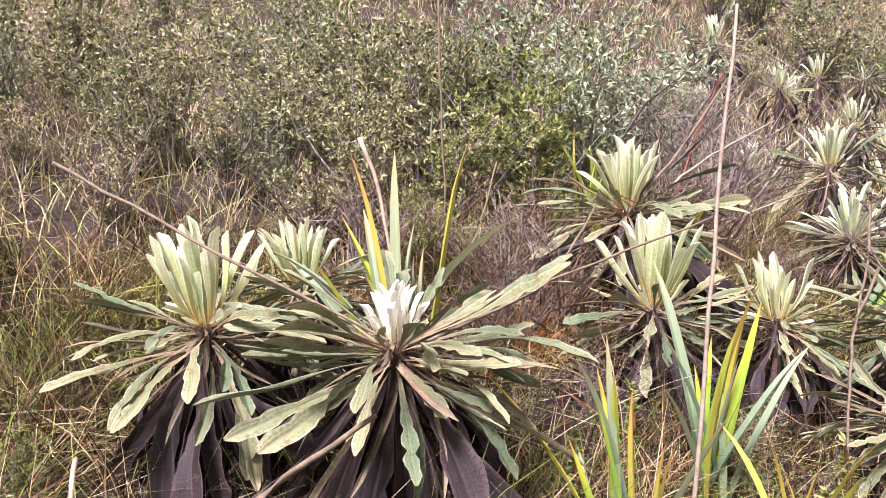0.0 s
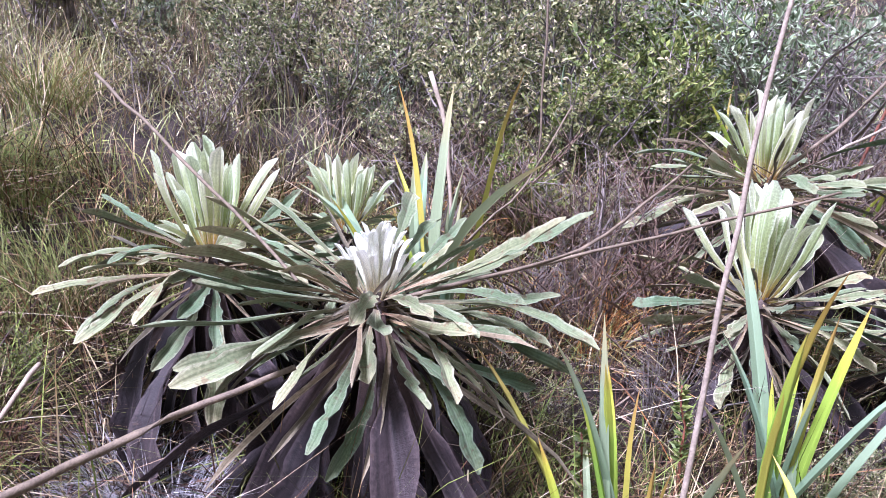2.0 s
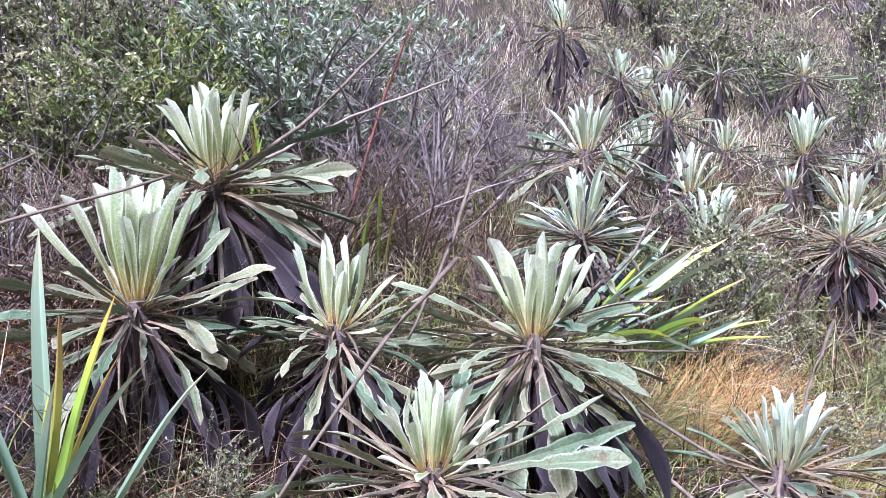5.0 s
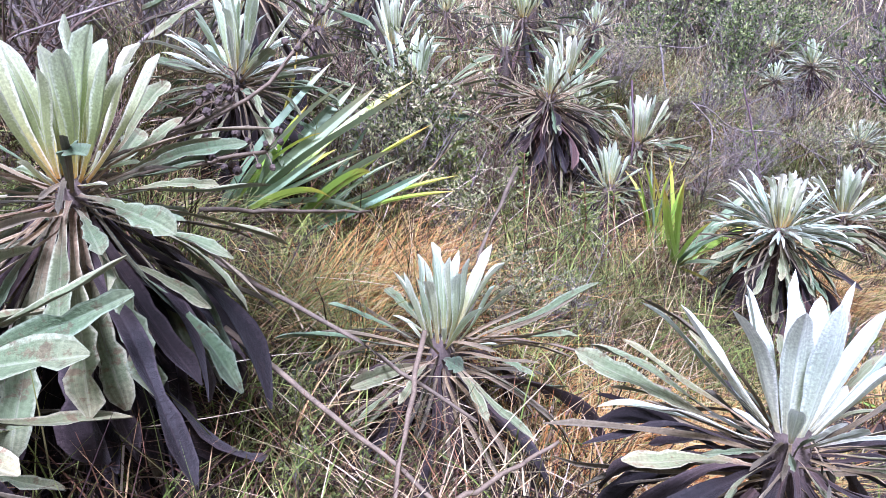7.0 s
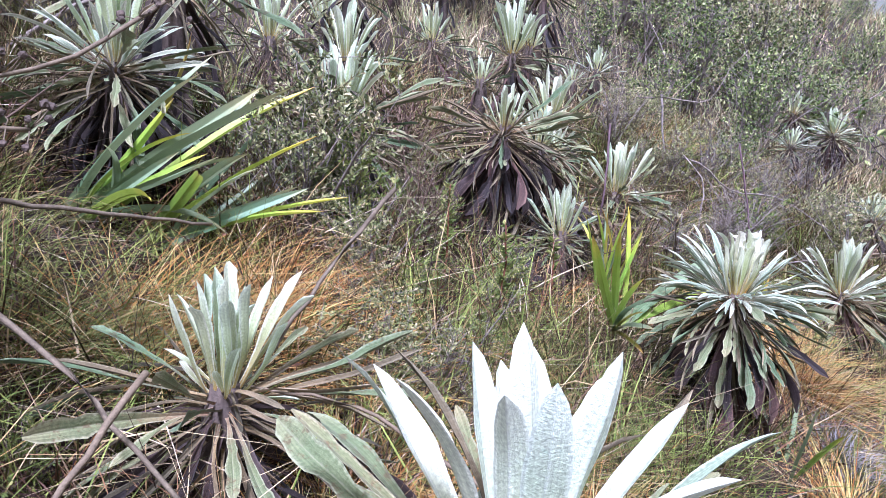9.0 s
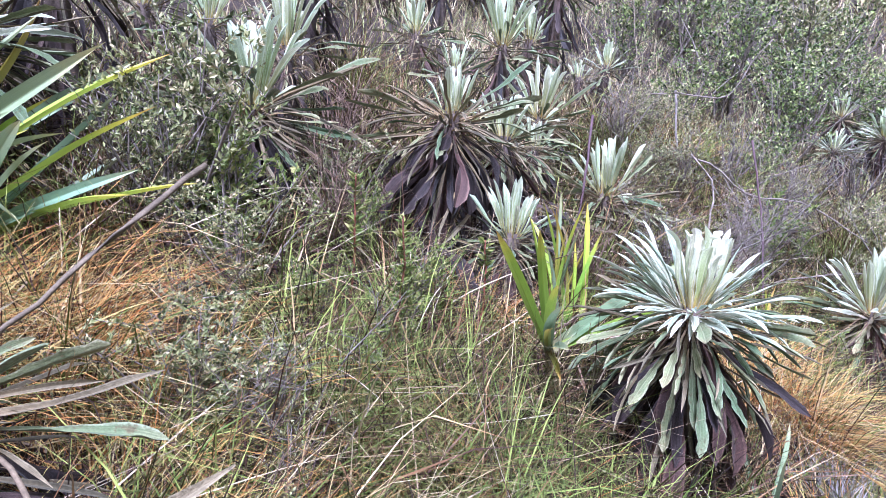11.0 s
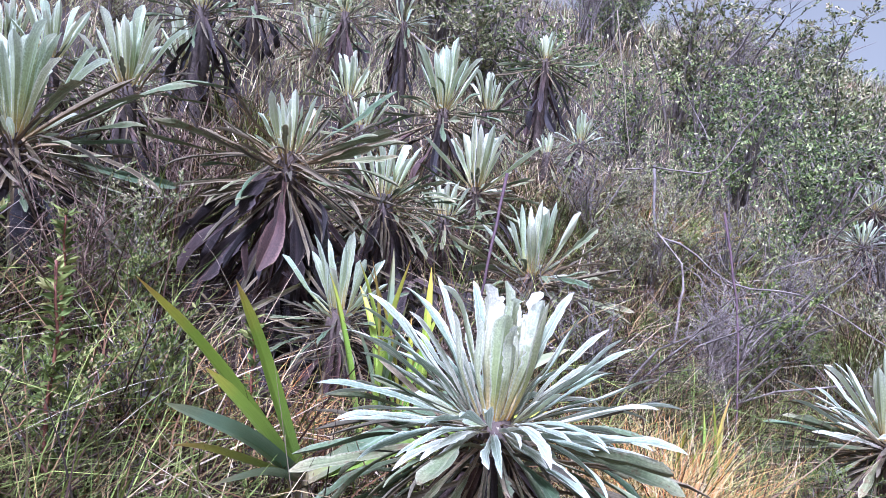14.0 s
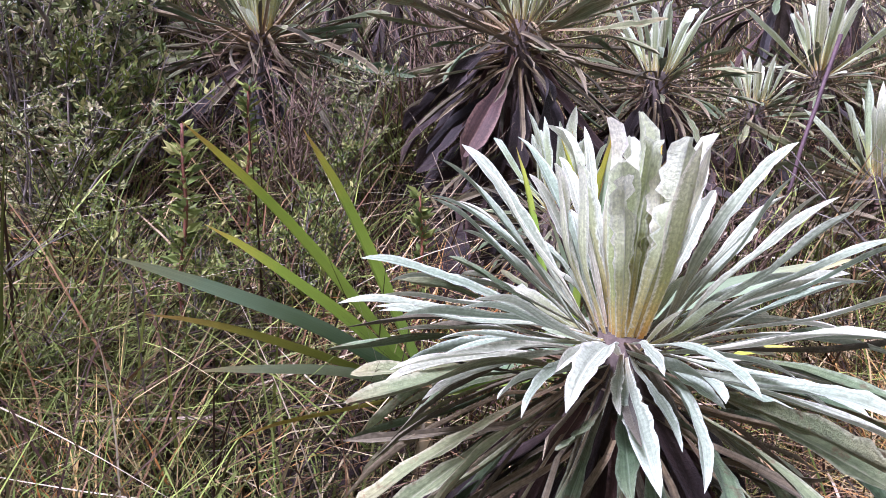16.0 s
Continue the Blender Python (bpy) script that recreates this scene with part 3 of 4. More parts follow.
        put(kinds, "leaf", az, el, ln, br, .01 + .05 * f, .025 + .012 * f, r.normal(0, .4))
    # narrow withered leaves radiating between the green ones and the skirt
    leafy = x < 2.3
    n_old = (62 if fine else 24) + (24 if old else 0) - (18 if leafy and fine else 0)
    for i in range(n_old):
        f = (i + .5) / n_old
        put(WITHER if r.random() < (.5 if leafy else .93 if f > .4 else .7) else MATURE, "withered_leaf", spin + 2 + i * ga, radians(28 - 62 * f + r.normal(0, 9)), reach * r.uniform(.5, 1.02), .95,
            .02 + .09 * f, .03, r.normal(0, .7))
    if abs(x - 2.188) < .01:
        for i in range(12):
            put(MATURE, "drooping_leaf", -2.6 + i * .32 + r.normal(0, .1), -radians(r.uniform(28, 66)), .42 * r.uniform(.8, 1.1), 1.35, .05, .035, r.normal(0, .3))
    if abs(x - 1.68) < .01:
        put(DEAD, "dead_leaf", 3.3, radians(12), .26, 2.0, .02, .02, .6)
    # straw-coloured leaf bases round the crown
    for i in range(15 if fine else 7):
        woolly = i % 2 and style != 'star'
        put(hearts if woolly else WITHER, "leaf_base", spin + 1.5 + i * ga, radians(r.uniform(0, 50) if woolly else r.uniform(-60, 25)),
            heart * r.uniform(.3, .6) if woolly else reach * r.uniform(.22, .4), 1.1 if woolly else 2.6, r.uniform(0, .03), .022, r.normal(0, .4))
    # skirt
    n_dead = int((74 if fine else 18) * min(1.4, max(.4, h / .4)))
    for i in range(n_dead):
        f = (i + .5) / n_dead
        el = -radians(min(86, (20 if abs(x - 2.885) < .01 else 38) + 42 * f + r.normal(0, 9)))
        down = min(.045 + f * h * .62, h * .8)
        ln = min(reach * (1.3 if leafy or abs(x - 2.885) < .01 else 1.0) * r.uniform(.7, 1.05), (h - down + .05) / max(math.sin(-el), .3) * 1.05)
        put((RUSTY if x > 3.9 else DEAD) if r.random() < .93 else WITHER, "dead_leaf", spin + 3 + i * ga, el, max(ln, .1), 1.15, down, .04, r.normal(0, .5))
    return plant


for n, row in enumerate(ROSETTES):
    rosette(*row, seed=100 + n)

# the bank of fallen leaves between the old rosettes
bank = new("dead_leaf_heap")
bank.matrix_basis = pose(4.25, 4.55, float(ground_z(4.25, 4.55)))
tagged(bank, "heap of brown and straw dead leaves below the rosettes", "leaf heap")
r = np.random.default_rng(55)
for i in range(150):
    f = r.random()
    x, y = 3.95 + .75 * f + r.normal(0, .07), 4.22 + .55 * f + r.normal(0, .09)
    some = DEAD if r.random() < .55 else WITHER
    lift = r.uniform(.05, .30 - .12 * f)
    part("dead_leaf", some[int(r.integers(len(some)))], bank, "", leaf_pose(r.normal(-.9, .8), -radians(abs(r.normal(25, 22))), r.uniform(.2, .36), 1.2,
         Vector((x - 4.25, y - 4.55, float(ground_z(x, y)) + lift - float(ground_z(4.25, 4.55)))), r.normal(0, .6)))

# ---------------------------------------------------------------- sword-leaved clumps
SWORDS = {
    "green": [leaf_mesh("sword_leaf", MAT_SWORD, 200 + i, SWORD, .032, b, .5, .08, .0, 12) for i, b in enumerate((.1, .35, .7, .2))],
    "blue": [leaf_mesh("sword_leaf", MAT_SWORDBLUE, 210 + i, SWORD, .034, b, .5, .08, .0, 12) for i, b in enumerate((.05, .2, .5, 1.0))],
    "yellow": [leaf_mesh("sword_leaf", MAT_SWORDYEL, 220 + i, SWORD, .024, b, .5, .1, .06, 12) for i, b in enumerate((.1, .3, .2, .5))],
}
# x, y, leaf count, length, spread, mix of colours, label
CLUMPS = [
    (1.20, 2.12, 14, .76, 10, ("blue", "green", "blue", "yellow"), "upright blue-green and yellow sword-leaved clump"),
    (0.92, 1.85, 12, .64, 16, ("yellow", "green", "blue"), "small yellowing sword-leaved clump by the rosettes"),
    (1.30, 1.80, 12, .60, 18, ("yellow", "green", "yellow"), "yellowing sword-leaved clump at the path"),
    (0.38, 2.38, 16, .90, 9, ("blue", "blue", "green", "blue", "blue", "yellow"), "upright sword leaves behind the star rosette"),
    (2.50, 3.66, 20, .66, 34, ("blue", "green", "blue", "blue", "green", "blue", "yellow"), "arching green sword-leaved clump below a rosette"),
    (2.70, 3.62, 11, .56, 36, ("blue", "green", "blue"), "leaning sword-leaved clump in golden grass"),
    (4.27, 3.90, 16, .48, 7, ("green", "yellow", "green", "blue", "yellow"), "bright green upright sword-leaved clump"),
    (4.62, 3.22, 5, .40, 40, ("blue", "green"), "green sword leaves behind the silver rosette"),
    (1.27, 3.85, 7, .62, 10, ("green", "yellow"), "upright green sword leaves among shrubs"),
    (1.70, 3.80, 6, .40, 14, ("yellow", "green"), "yellow-green sword leaves among twigs"),
    (1.52, 3.35, 5, .30, 22, ("blue", "yellow"), "short sword leaves between rosettes"),
    (5.10, 4.05, 9, .38, 30, ("green", "yellow"), "yellow-green grassy sword-leaved clump"),
    (0.55, 3.95, 6, .50, 10, ("green", "blue"), "upright green sword leaves in the thicket"),
]
for k, (x, y, count, length, spread, kinds, label) in enumerate(CLUMPS):
    r = np.random.default_rng(300 + k)
    clump = new("sword_leaved_clump")
    clump.matrix_basis = pose(x, y, float(ground_z(x, y)) - .01)
    tagged(clump, label, "leafy clump", "sword-leaved clumps")
    for i in range(count):
        az = r.normal(-.3, .5) if 2.4 < x < 3 else r.uniform(0, 6.28)
        el = radians(r.uniform(24, 62) if 2.4 < x < 3 else 90 - abs(r.normal(0, spread)))
        some = SWORDS[kinds[i % len(kinds)]]
        part("sword_leaf", some[int(r.integers(len(some)))], clump, "",
             leaf_pose(az, el, length * r.uniform(.6, 1.1), 0.9 if 2.4 < x < 3 else .66 if x > 4 else .62, Vector((r.normal(0, .03), r.normal(0, .03), 0)), r.normal(0, .9)))

# the lime clump whose leaves arch out beside the silver rosette
clump = new("sword_leaved_clump")
root = Vector((4.13, 3.50, float(ground_z(4.13, 3.50)) - .01))
clump.matrix_basis = Matrix.Translation(root)
tagged(clump, "lime green arching sword-leaved clump by the silver rosette", "leafy clump", "sword-leaved clumps")
fork = Vector((-.015, .04, .415 - root.z))
sv, sf = tube([(0, 0, 0), fork * .5, fork * 1.08], [.012, .014, .010], 8)
part("sheath", mesh_of("sheath", sv, sf, MAT_SWORDBLUE), clump)
for tip, kind, shape in [((3.840, 3.340, .722), "green", 0), ((3.955, 3.262, .665), "green", 1), ((3.963, 3.388, .736), "green", 0), ((3.945, 3.150, .625), "blue", 1),
                         ((3.95, 3.180, .54), "yellow", 0), ((4.00, 3.20, .52), "blue", 1), ((4.03, 3.24, .44), "yellow", 2), ((4.58, 3.62, .52), "green", 1), ((4.64, 3.74, .60), "blue", 1)]:
    to = Vector(tip) - root - fork
    part("sword_leaf", SWORDS[kind][shape], clump, "",
         leaf_pose(math.atan2(to.y, to.x), math.atan2(to.z, math.hypot(to.x, to.y)) + .14, to.length * 1.04, .95, fork, 0.5))

# ---------------------------------------------------------------- stalks and fallen sticks
STALKS = [
    ([(0.985, 1.640, .80), (1.05, 1.70, 1.40), (1.148, 1.828, 1.95)], .0055, MAT_PALE, "long pale dry flower stalk leaning beside the rosettes"),
    ([(-0.50, 2.20, 1.69), (0.056, 1.873, 1.445), (0.40, 1.60, 1.33)], .005, MAT_STALK, "thin dark fallen stalk across two rosettes"),
    ([(0.02, 1.20, 1.03), (0.16, 1.50, 1.08), (0.36, 1.66, 1.16)], .009, MAT_STALK, "thick brown fallen stalk under a rosette"),
    ([(0.40, 2.05, 1.19), (0.745, 2.361, 1.253), (1.36, 2.518, 1.42)], .0055, MAT_STALK, "long thin brown stalk bridging the rosettes"),
    ([(0.45, 1.95, 1.22), (0.80, 2.20, 1.30), (1.02, 2.62, 1.47)], .005, MAT_STALK, "brown twig leaning out of the star rosette"),
    ([(1.283, 3.237, 1.391), (1.498, 3.391, 1.535), (1.85, 3.643, 1.912)], .008, MAT_STALK, "dry stalk rising from the tall rosette"),
    ([(1.424, 3.224, 1.446), (1.631, 3.361, 1.557), (2.011, 3.523, 1.709)], .006, MAT_PALE, "pale dry stalk arching from the tall rosette"),
    ([(1.62, 3.82, 1.20), (1.762, 3.823, 1.641), (1.885, 3.794, 1.95)], .007, MAT_RED, "reddish upright stalk among twigs"),
    ([(2.043, 2.838, 1.405), (1.984, 2.729, 1.243), (1.865, 2.596, 1.02)], .006, MAT_STALK, "dry leaning flower stalk with withered heads between rosettes"),
    ([(1.99, 2.68, 1.20), (1.80, 2.50, 1.03), (1.60, 2.15, .80)], .006, MAT_STALK, "long fallen stalk between rosettes"),
    ([(2.774, 2.57, 0.70), (2.67, 2.378, 0.59), (2.584, 2.207, 0.40)], .0055, MAT_STALK, "broken pinkish stalk leaning on the open rosette"),
    ([(3.26, 3.20, 0.89), (3.049, 2.98, 0.70), (2.93, 2.81, 0.58)], .006, MAT_STALK, "dry stalk rising from the open rosette"),
    ([(2.42, 2.86, 0.79), (2.685, 2.633, 0.652), (2.83, 2.44, 0.57)], .006, MAT_STALK, "long brown stalk fallen over the open rosette"),
    ([(2.42, 2.68, 0.71), (2.609, 2.445, 0.584), (2.76, 2.25, 0.48)], .006, MAT_STALK, "brown stalk slanting down into the grass"),
    ([(2.72, 2.31, 0.50), (2.954, 2.361, 0.55)], .0055, MAT_STALK, "short fallen brown stalk in the grass"),
    ([(3.24, 2.43, 0.57), (3.104, 2.635, 0.605), (2.92, 2.77, 0.59)], .004, MAT_STALK, "reddish stalk lying out of the open rosette"),
    ([(2.835, 3.552, 1.361), (2.569, 3.172, 1.104), (2.20, 2.75, 0.99)], .006, MAT_STALK, "thick dry flower stalk with withered heads"),
    ([(2.545, 2.98, 0.99), (2.38, 2.86, 0.985), (2.19, 2.72, 0.99)], .005, MAT_STALK, "short brown flower stalk with withered heads"),
    ([(2.485, 3.08, 1.09), (2.34, 2.90, 1.04), (2.19, 2.73, 1.00)], .005, MAT_STALK, "thin brown flower stalk with withered heads"),
    ([(2.40, 3.03, 0.86), (2.521, 3.09, 0.835), (2.852, 3.266, 0.777)], .006, MAT_STALK, "straight brown stalk lying over grass"),
    ([(4.68, 4.76, 1.05), (4.619, 4.612, 0.776), (4.55, 4.53, 0.35)], .006, MAT_PURPLE, "purple-black thin upright stalk"),
    ([(5.56, 4.90, 1.0), (5.576, 4.741, 0.625), (5.46, 4.46, 0.20)], .005, MAT_PURPLE, "dark bent stalk beside a silvery rosette"),
    ([(5.449, 5.23, 0.884), (5.576, 5.179, 0.863), (5.761, 5.198, 0.702), (6.101, 5.125, 0.702), (6.36, 4.95, 0.53)], .005, MAT_TWIG, "grey bare fallen branch over the heath"),
    ([(5.584, 6.017, 1.217), (5.681, 5.876, 1.233), (5.956, 5.763, 1.212), (6.085, 5.784, 1.448), (6.162, 5.73, 1.58)], .005, MAT_TWIG, "grey bare crooked branch over the heath"),
    ([(5.45, 4.98, 0.35), (5.526, 5.088, 0.762), (5.451, 5.229, 0.90)], .006, MAT_TWIG, "short grey branch standing in the heath"),
    ([(5.721, 5.971, 1.25), (5.689, 5.78, 0.827), (5.66, 5.54, 0.35)], .008, MAT_TWIG, "grey upright dead stem in the heath"),
    ([(5.923, 7.388, 2.45), (6.001, 7.275, 1.868), (6.084, 7.098, 1.1)], .004, MAT_PALE, "tall pale thin dry stem on the upper slope"),
    ([(-0.30, 1.75, 1.06), (-0.255, 1.62, 1.02), (-0.20, 1.38, .86)], .006, MAT_PALE, "short pinkish dry stalk in the grass"),
    ([(0.25, 2.75, 1.72), (0.299, 2.748, 1.592), (0.36, 2.66, 1.10)], .008, MAT_PALE, "grey broken stalk behind the star rosette"),
    ([(0.544, 3.211, 2.30), (0.535, 3.155, 1.846), (0.525, 3.046, 1.10)], .005, MAT_STALK, "tall thin dry stalk in front of shrubs"),
    ([(0.42, 2.20, 1.20), (0.62, 2.40, 1.42), (0.70, 2.62, 1.62)], .004, MAT_STALK, "thin twig standing among dead grass"),
]
for k, (pts, rad, mat, label) in enumerate(STALKS):
    r = np.random.default_rng(400 + k)
    q = wiggled(pts, 12, .0022, r)
    vv, ff = tube(q, [rad * (1 - .4 * i / 11) for i in range(12)], 7)
    stalk = tagged(new("dry_stalk", mesh_of("dry_stalk", vv, ff, mat)), label, "dry stalk")
    if "withered heads" in label:
        for g in range(16):
            start = Vector(q[int(r.integers(0, 5))])
            tip = start + Vector(r.normal(0, .026, 3)) + Vector((0, 0, .018))
            bv, bf = tube([start, (start + tip) / 2 + Vector(r.normal(0, .003, 3)), tip], [.0018, .0014, .0012], 4)
            branch = part("branchlet", mesh_of("branchlet", bv, bf, mat), stalk)
            bm = bmesh.new()
            bmesh.ops.create_icosphere(bm, subdivisions=2, radius=float(r.uniform(.006, .010)))
            for vert in bm.verts:
                vert.co *= 1 + .45 * noise.noise(vert.co * 220 + Vector((g, 0, 0)))
            me = bpy.data.meshes.new("seed_head")
            bm.to_mesh(me)
            bm.free()
            me.materials.append(MAT_STEM)
            part("seed_head", me, branch, "", Matrix.Translation(tip))

# ---------------------------------------------------------------- shrubs


def join(lists):
    verts, faces, o = [], [], 0
    for v, f in lists:
        verts += v
        faces += [tuple(i + o for i in face) for face in f]
        o += len(v)
    return verts, faces


def leaves_mesh(name, pos, direction, size, ratio, mat, r):
    """Many small folded leaves in one mesh."""
    n = len(pos)
    d = direction / np.linalg.norm(direction, axis=1, keepdims=True)
    ref = r.normal(0, 1, (n, 3)) + np.array([0, 0, .01])
    side = np.cross(d, ref)
    side /= np.linalg.norm(side, axis=1, keepdims=True)
    up = np.cross(side, d)
    s = size[:, None]
    w = s * ratio / 2
    fold = w * .35
    a = pos
    tip = pos + d * s - up * s * .1
    mid = pos + d * s * .5
    left, right = mid + side * w + up * fold, mid - side * w + up * fold
    verts = np.stack([a, left, tip, right], 1).reshape(-1, 3)
    o = (np.arange(n) * 4)[:, None]
    faces = np.concatenate([o + [0, 2, 1], o + [0, 3, 2]])
    return mesh_of(name, verts, faces, mat, smooth=False)


def shrub_parts(seed, height, spread, stems, twigs, per_twig, size, ratio, mat, bark, upright):
    """Stem and foliage meshes of a small shrub about the origin."""
    r = np.random.default_rng(seed)
    tubes, pos, dirs = [], [], []
    for i in range(stems):
        az, lean = r.uniform(0, 6.28), abs(r.normal(0, 1)) * spread * .5
        hh = height * r.uniform(.65, 1.05)
        end = np.array([math.cos(az) * lean, math.sin(az) * lean, hh])
        q = wiggled([(r.normal(0, .03), r.normal(0, .03), -.05), end * [.35, .35, .5], end], 6, .015 * height, r)
        tubes.append(tube(q, [.008 * height + .002] * 2 + [.006 * height + .0015] * 2 + [.002, .0012], 4))
        for j in range(twigs):
            f = r.uniform(.3, 1)
            b = q[0] + (q[-1] - q[0]) * f
            k = f * 5
            i0 = int(min(k, 4))
            b = q[i0] + (q[i0 + 1] - q[i0]) * (k - i0)
            ta = r.uniform(0, 6.28)
            td = np.array([math.cos(ta), math.sin(ta), upright + r.normal(0, .3)])
            td /= np.linalg.norm(td)
            ln = height * r.uniform(.14, .32)
            tubes.append(tube([b, b + td * ln + r.normal(0, .008, 3)], [.0022, .001], 3))
            for m in range(per_twig):
                s = (m + r.uniform(0, 1)) / per_twig
                pos.append(b + td * ln * (.25 + .75 * s))
                dirs.append(td * .55 + r.normal(0, .6, 3) + [0, 0, .25])
    v, f = join(tubes)
    stem = mesh_of("woody_stem", v, f, bark)
    fol = None
    if pos:
        pos, dirs = np.array(pos), np.array(dirs)
        fol = leaves_mesh("foliage", pos, dirs, size * r.uniform(.7, 1.3, len(pos)), ratio, mat, r)
    return stem, fol


def shrub_proto(name, label, category, group, *spec):
    stem, fol = shrub_parts(*spec)
    thing = new(name)
    tagged(thing, label, category, group)
    part("woody_stem", stem, thing)
    if fol is not None:
        part("foliage", fol, thing)
    return thing


HERBS = [(3.693, 3.531, .42), (3.60, 3.82, .40), (1.62, 2.18, .34), (1.02, 2.22, .34), (0.82, 2.02, .30), (1.46, 1.98, .30), (3.98, 3.78, .32)]
for k, (x, y, tall) in enumerate(HERBS):
    r = np.random.default_rng(470 + k)
    herb = new("leafy_herb")
    herb.matrix_basis = pose(x, y, float(ground_z(x, y)) - .01)
    tagged(herb, "upright herb with a red stem and small green leaves", "herb", "leafy herbs")
    q = wiggled([(0, 0, 0), (.01, .008, tall * .5), (.0, .015, tall)], 8, .003, r)
    sv, sf = tube(q, [.0045 - .0003 * i for i in range(8)], 6)
    part("red_stem", mesh_of("red_stem", sv, sf, MAT_RED), herb)
    n = 90
    along = r.uniform(.45, 1.0, n) * 7
    low = np.minimum(along.astype(int), 6)
    at_ = q[low] + (q[low + 1] - q[low]) * (along - low)[:, None]
    spin = r.uniform(0, 6.28, n)
    way = np.stack([np.cos(spin), np.sin(spin), r.uniform(.1, .9, n)], -1)
    part("foliage", leaves_mesh("foliage", at_, way, r.uniform(.018, .036, n), .38, MAT_LIME, r), herb)

PROTO = {
    "green": [shrub_proto("shrub", "dense small-leaved green shrub with brown twigs", "shrub", "green shrubs", 500 + i, .75, .55, 12, 12, 20, .025, .5, MAT_SHRUB, MAT_TWIG, .5) for i in range(3)],
    "bush": [shrub_proto("bush", "dense dark green bush with small glossy leaves", "shrub", "dark bushes", 550 + i, .75, .55, 13, 12, 10, .027, .5, MAT_BUSH, MAT_TWIG, .5) for i in range(2)],
    "lime": [shrub_proto("shrub", "bright yellow-green small-leaved shrub", "shrub", "yellow-green shrubs", 510 + i, .5, .38, 10, 11, 20, .022, .45, MAT_LIME, MAT_TWIG, .8) for i in range(2)],
    "grey": [shrub_proto("shrub", "silvery grey-green shrub with felted leaves", "shrub", "silvery shrubs", 520 + i, .8, .5, 10, 10, 14, .036, .4, MAT_GREY, MAT_TWIG, .7) for i in range(2)],
    "heath": [shrub_proto("heath_shrub", "low brownish heath shrub with tiny leaves", "shrub", "heath shrubs", 530 + i, .42, .42, 13, 10, 13, .016, .42, MAT_HEATH, MAT_TWIG, .9) for i in range(3)],
    "bare": [shrub_proto("bare_shrub", "leafless tangle of thin grey-brown twigs", "shrub", "bare shrubs", 540 + i, .6, .6, 18, 11, 2, .010, .4, MAT_HEATH, MAT_TWIG, .6) for i in range(2)],
    "red": [shrub_proto("bare_shrub", "purplish brown tangle of thin dry twigs", "shrub", "purplish dry shrubs", 560 + i, .5, .55, 17, 12, 3, .013, .4, MAT_LITTER, MAT_REDTWIG, .8) for i in range(2)],
}
used = {k: [0] * len(v) for k, v in PROTO.items()}


def plant_shrub(kind, x, y, size, r):
    k = int(r.integers(len(PROTO[kind])))
    m = pose(x, y, float(ground_z(x, y)) - .02, r.normal(0, 5), r.normal(0, 5), r.uniform(0, 360)) @ Matrix.Diagonal((size, size, size * r.uniform(.85, 1.15), 1))
    proto = PROTO[kind][k]
    if used[kind][k] == 0:
        proto.matrix_basis = m
    else:
        ob = copy_thing(proto, Matrix())
        ob.matrix_basis = m
    used[kind][k] += 1


r = np.random.default_rng(77)
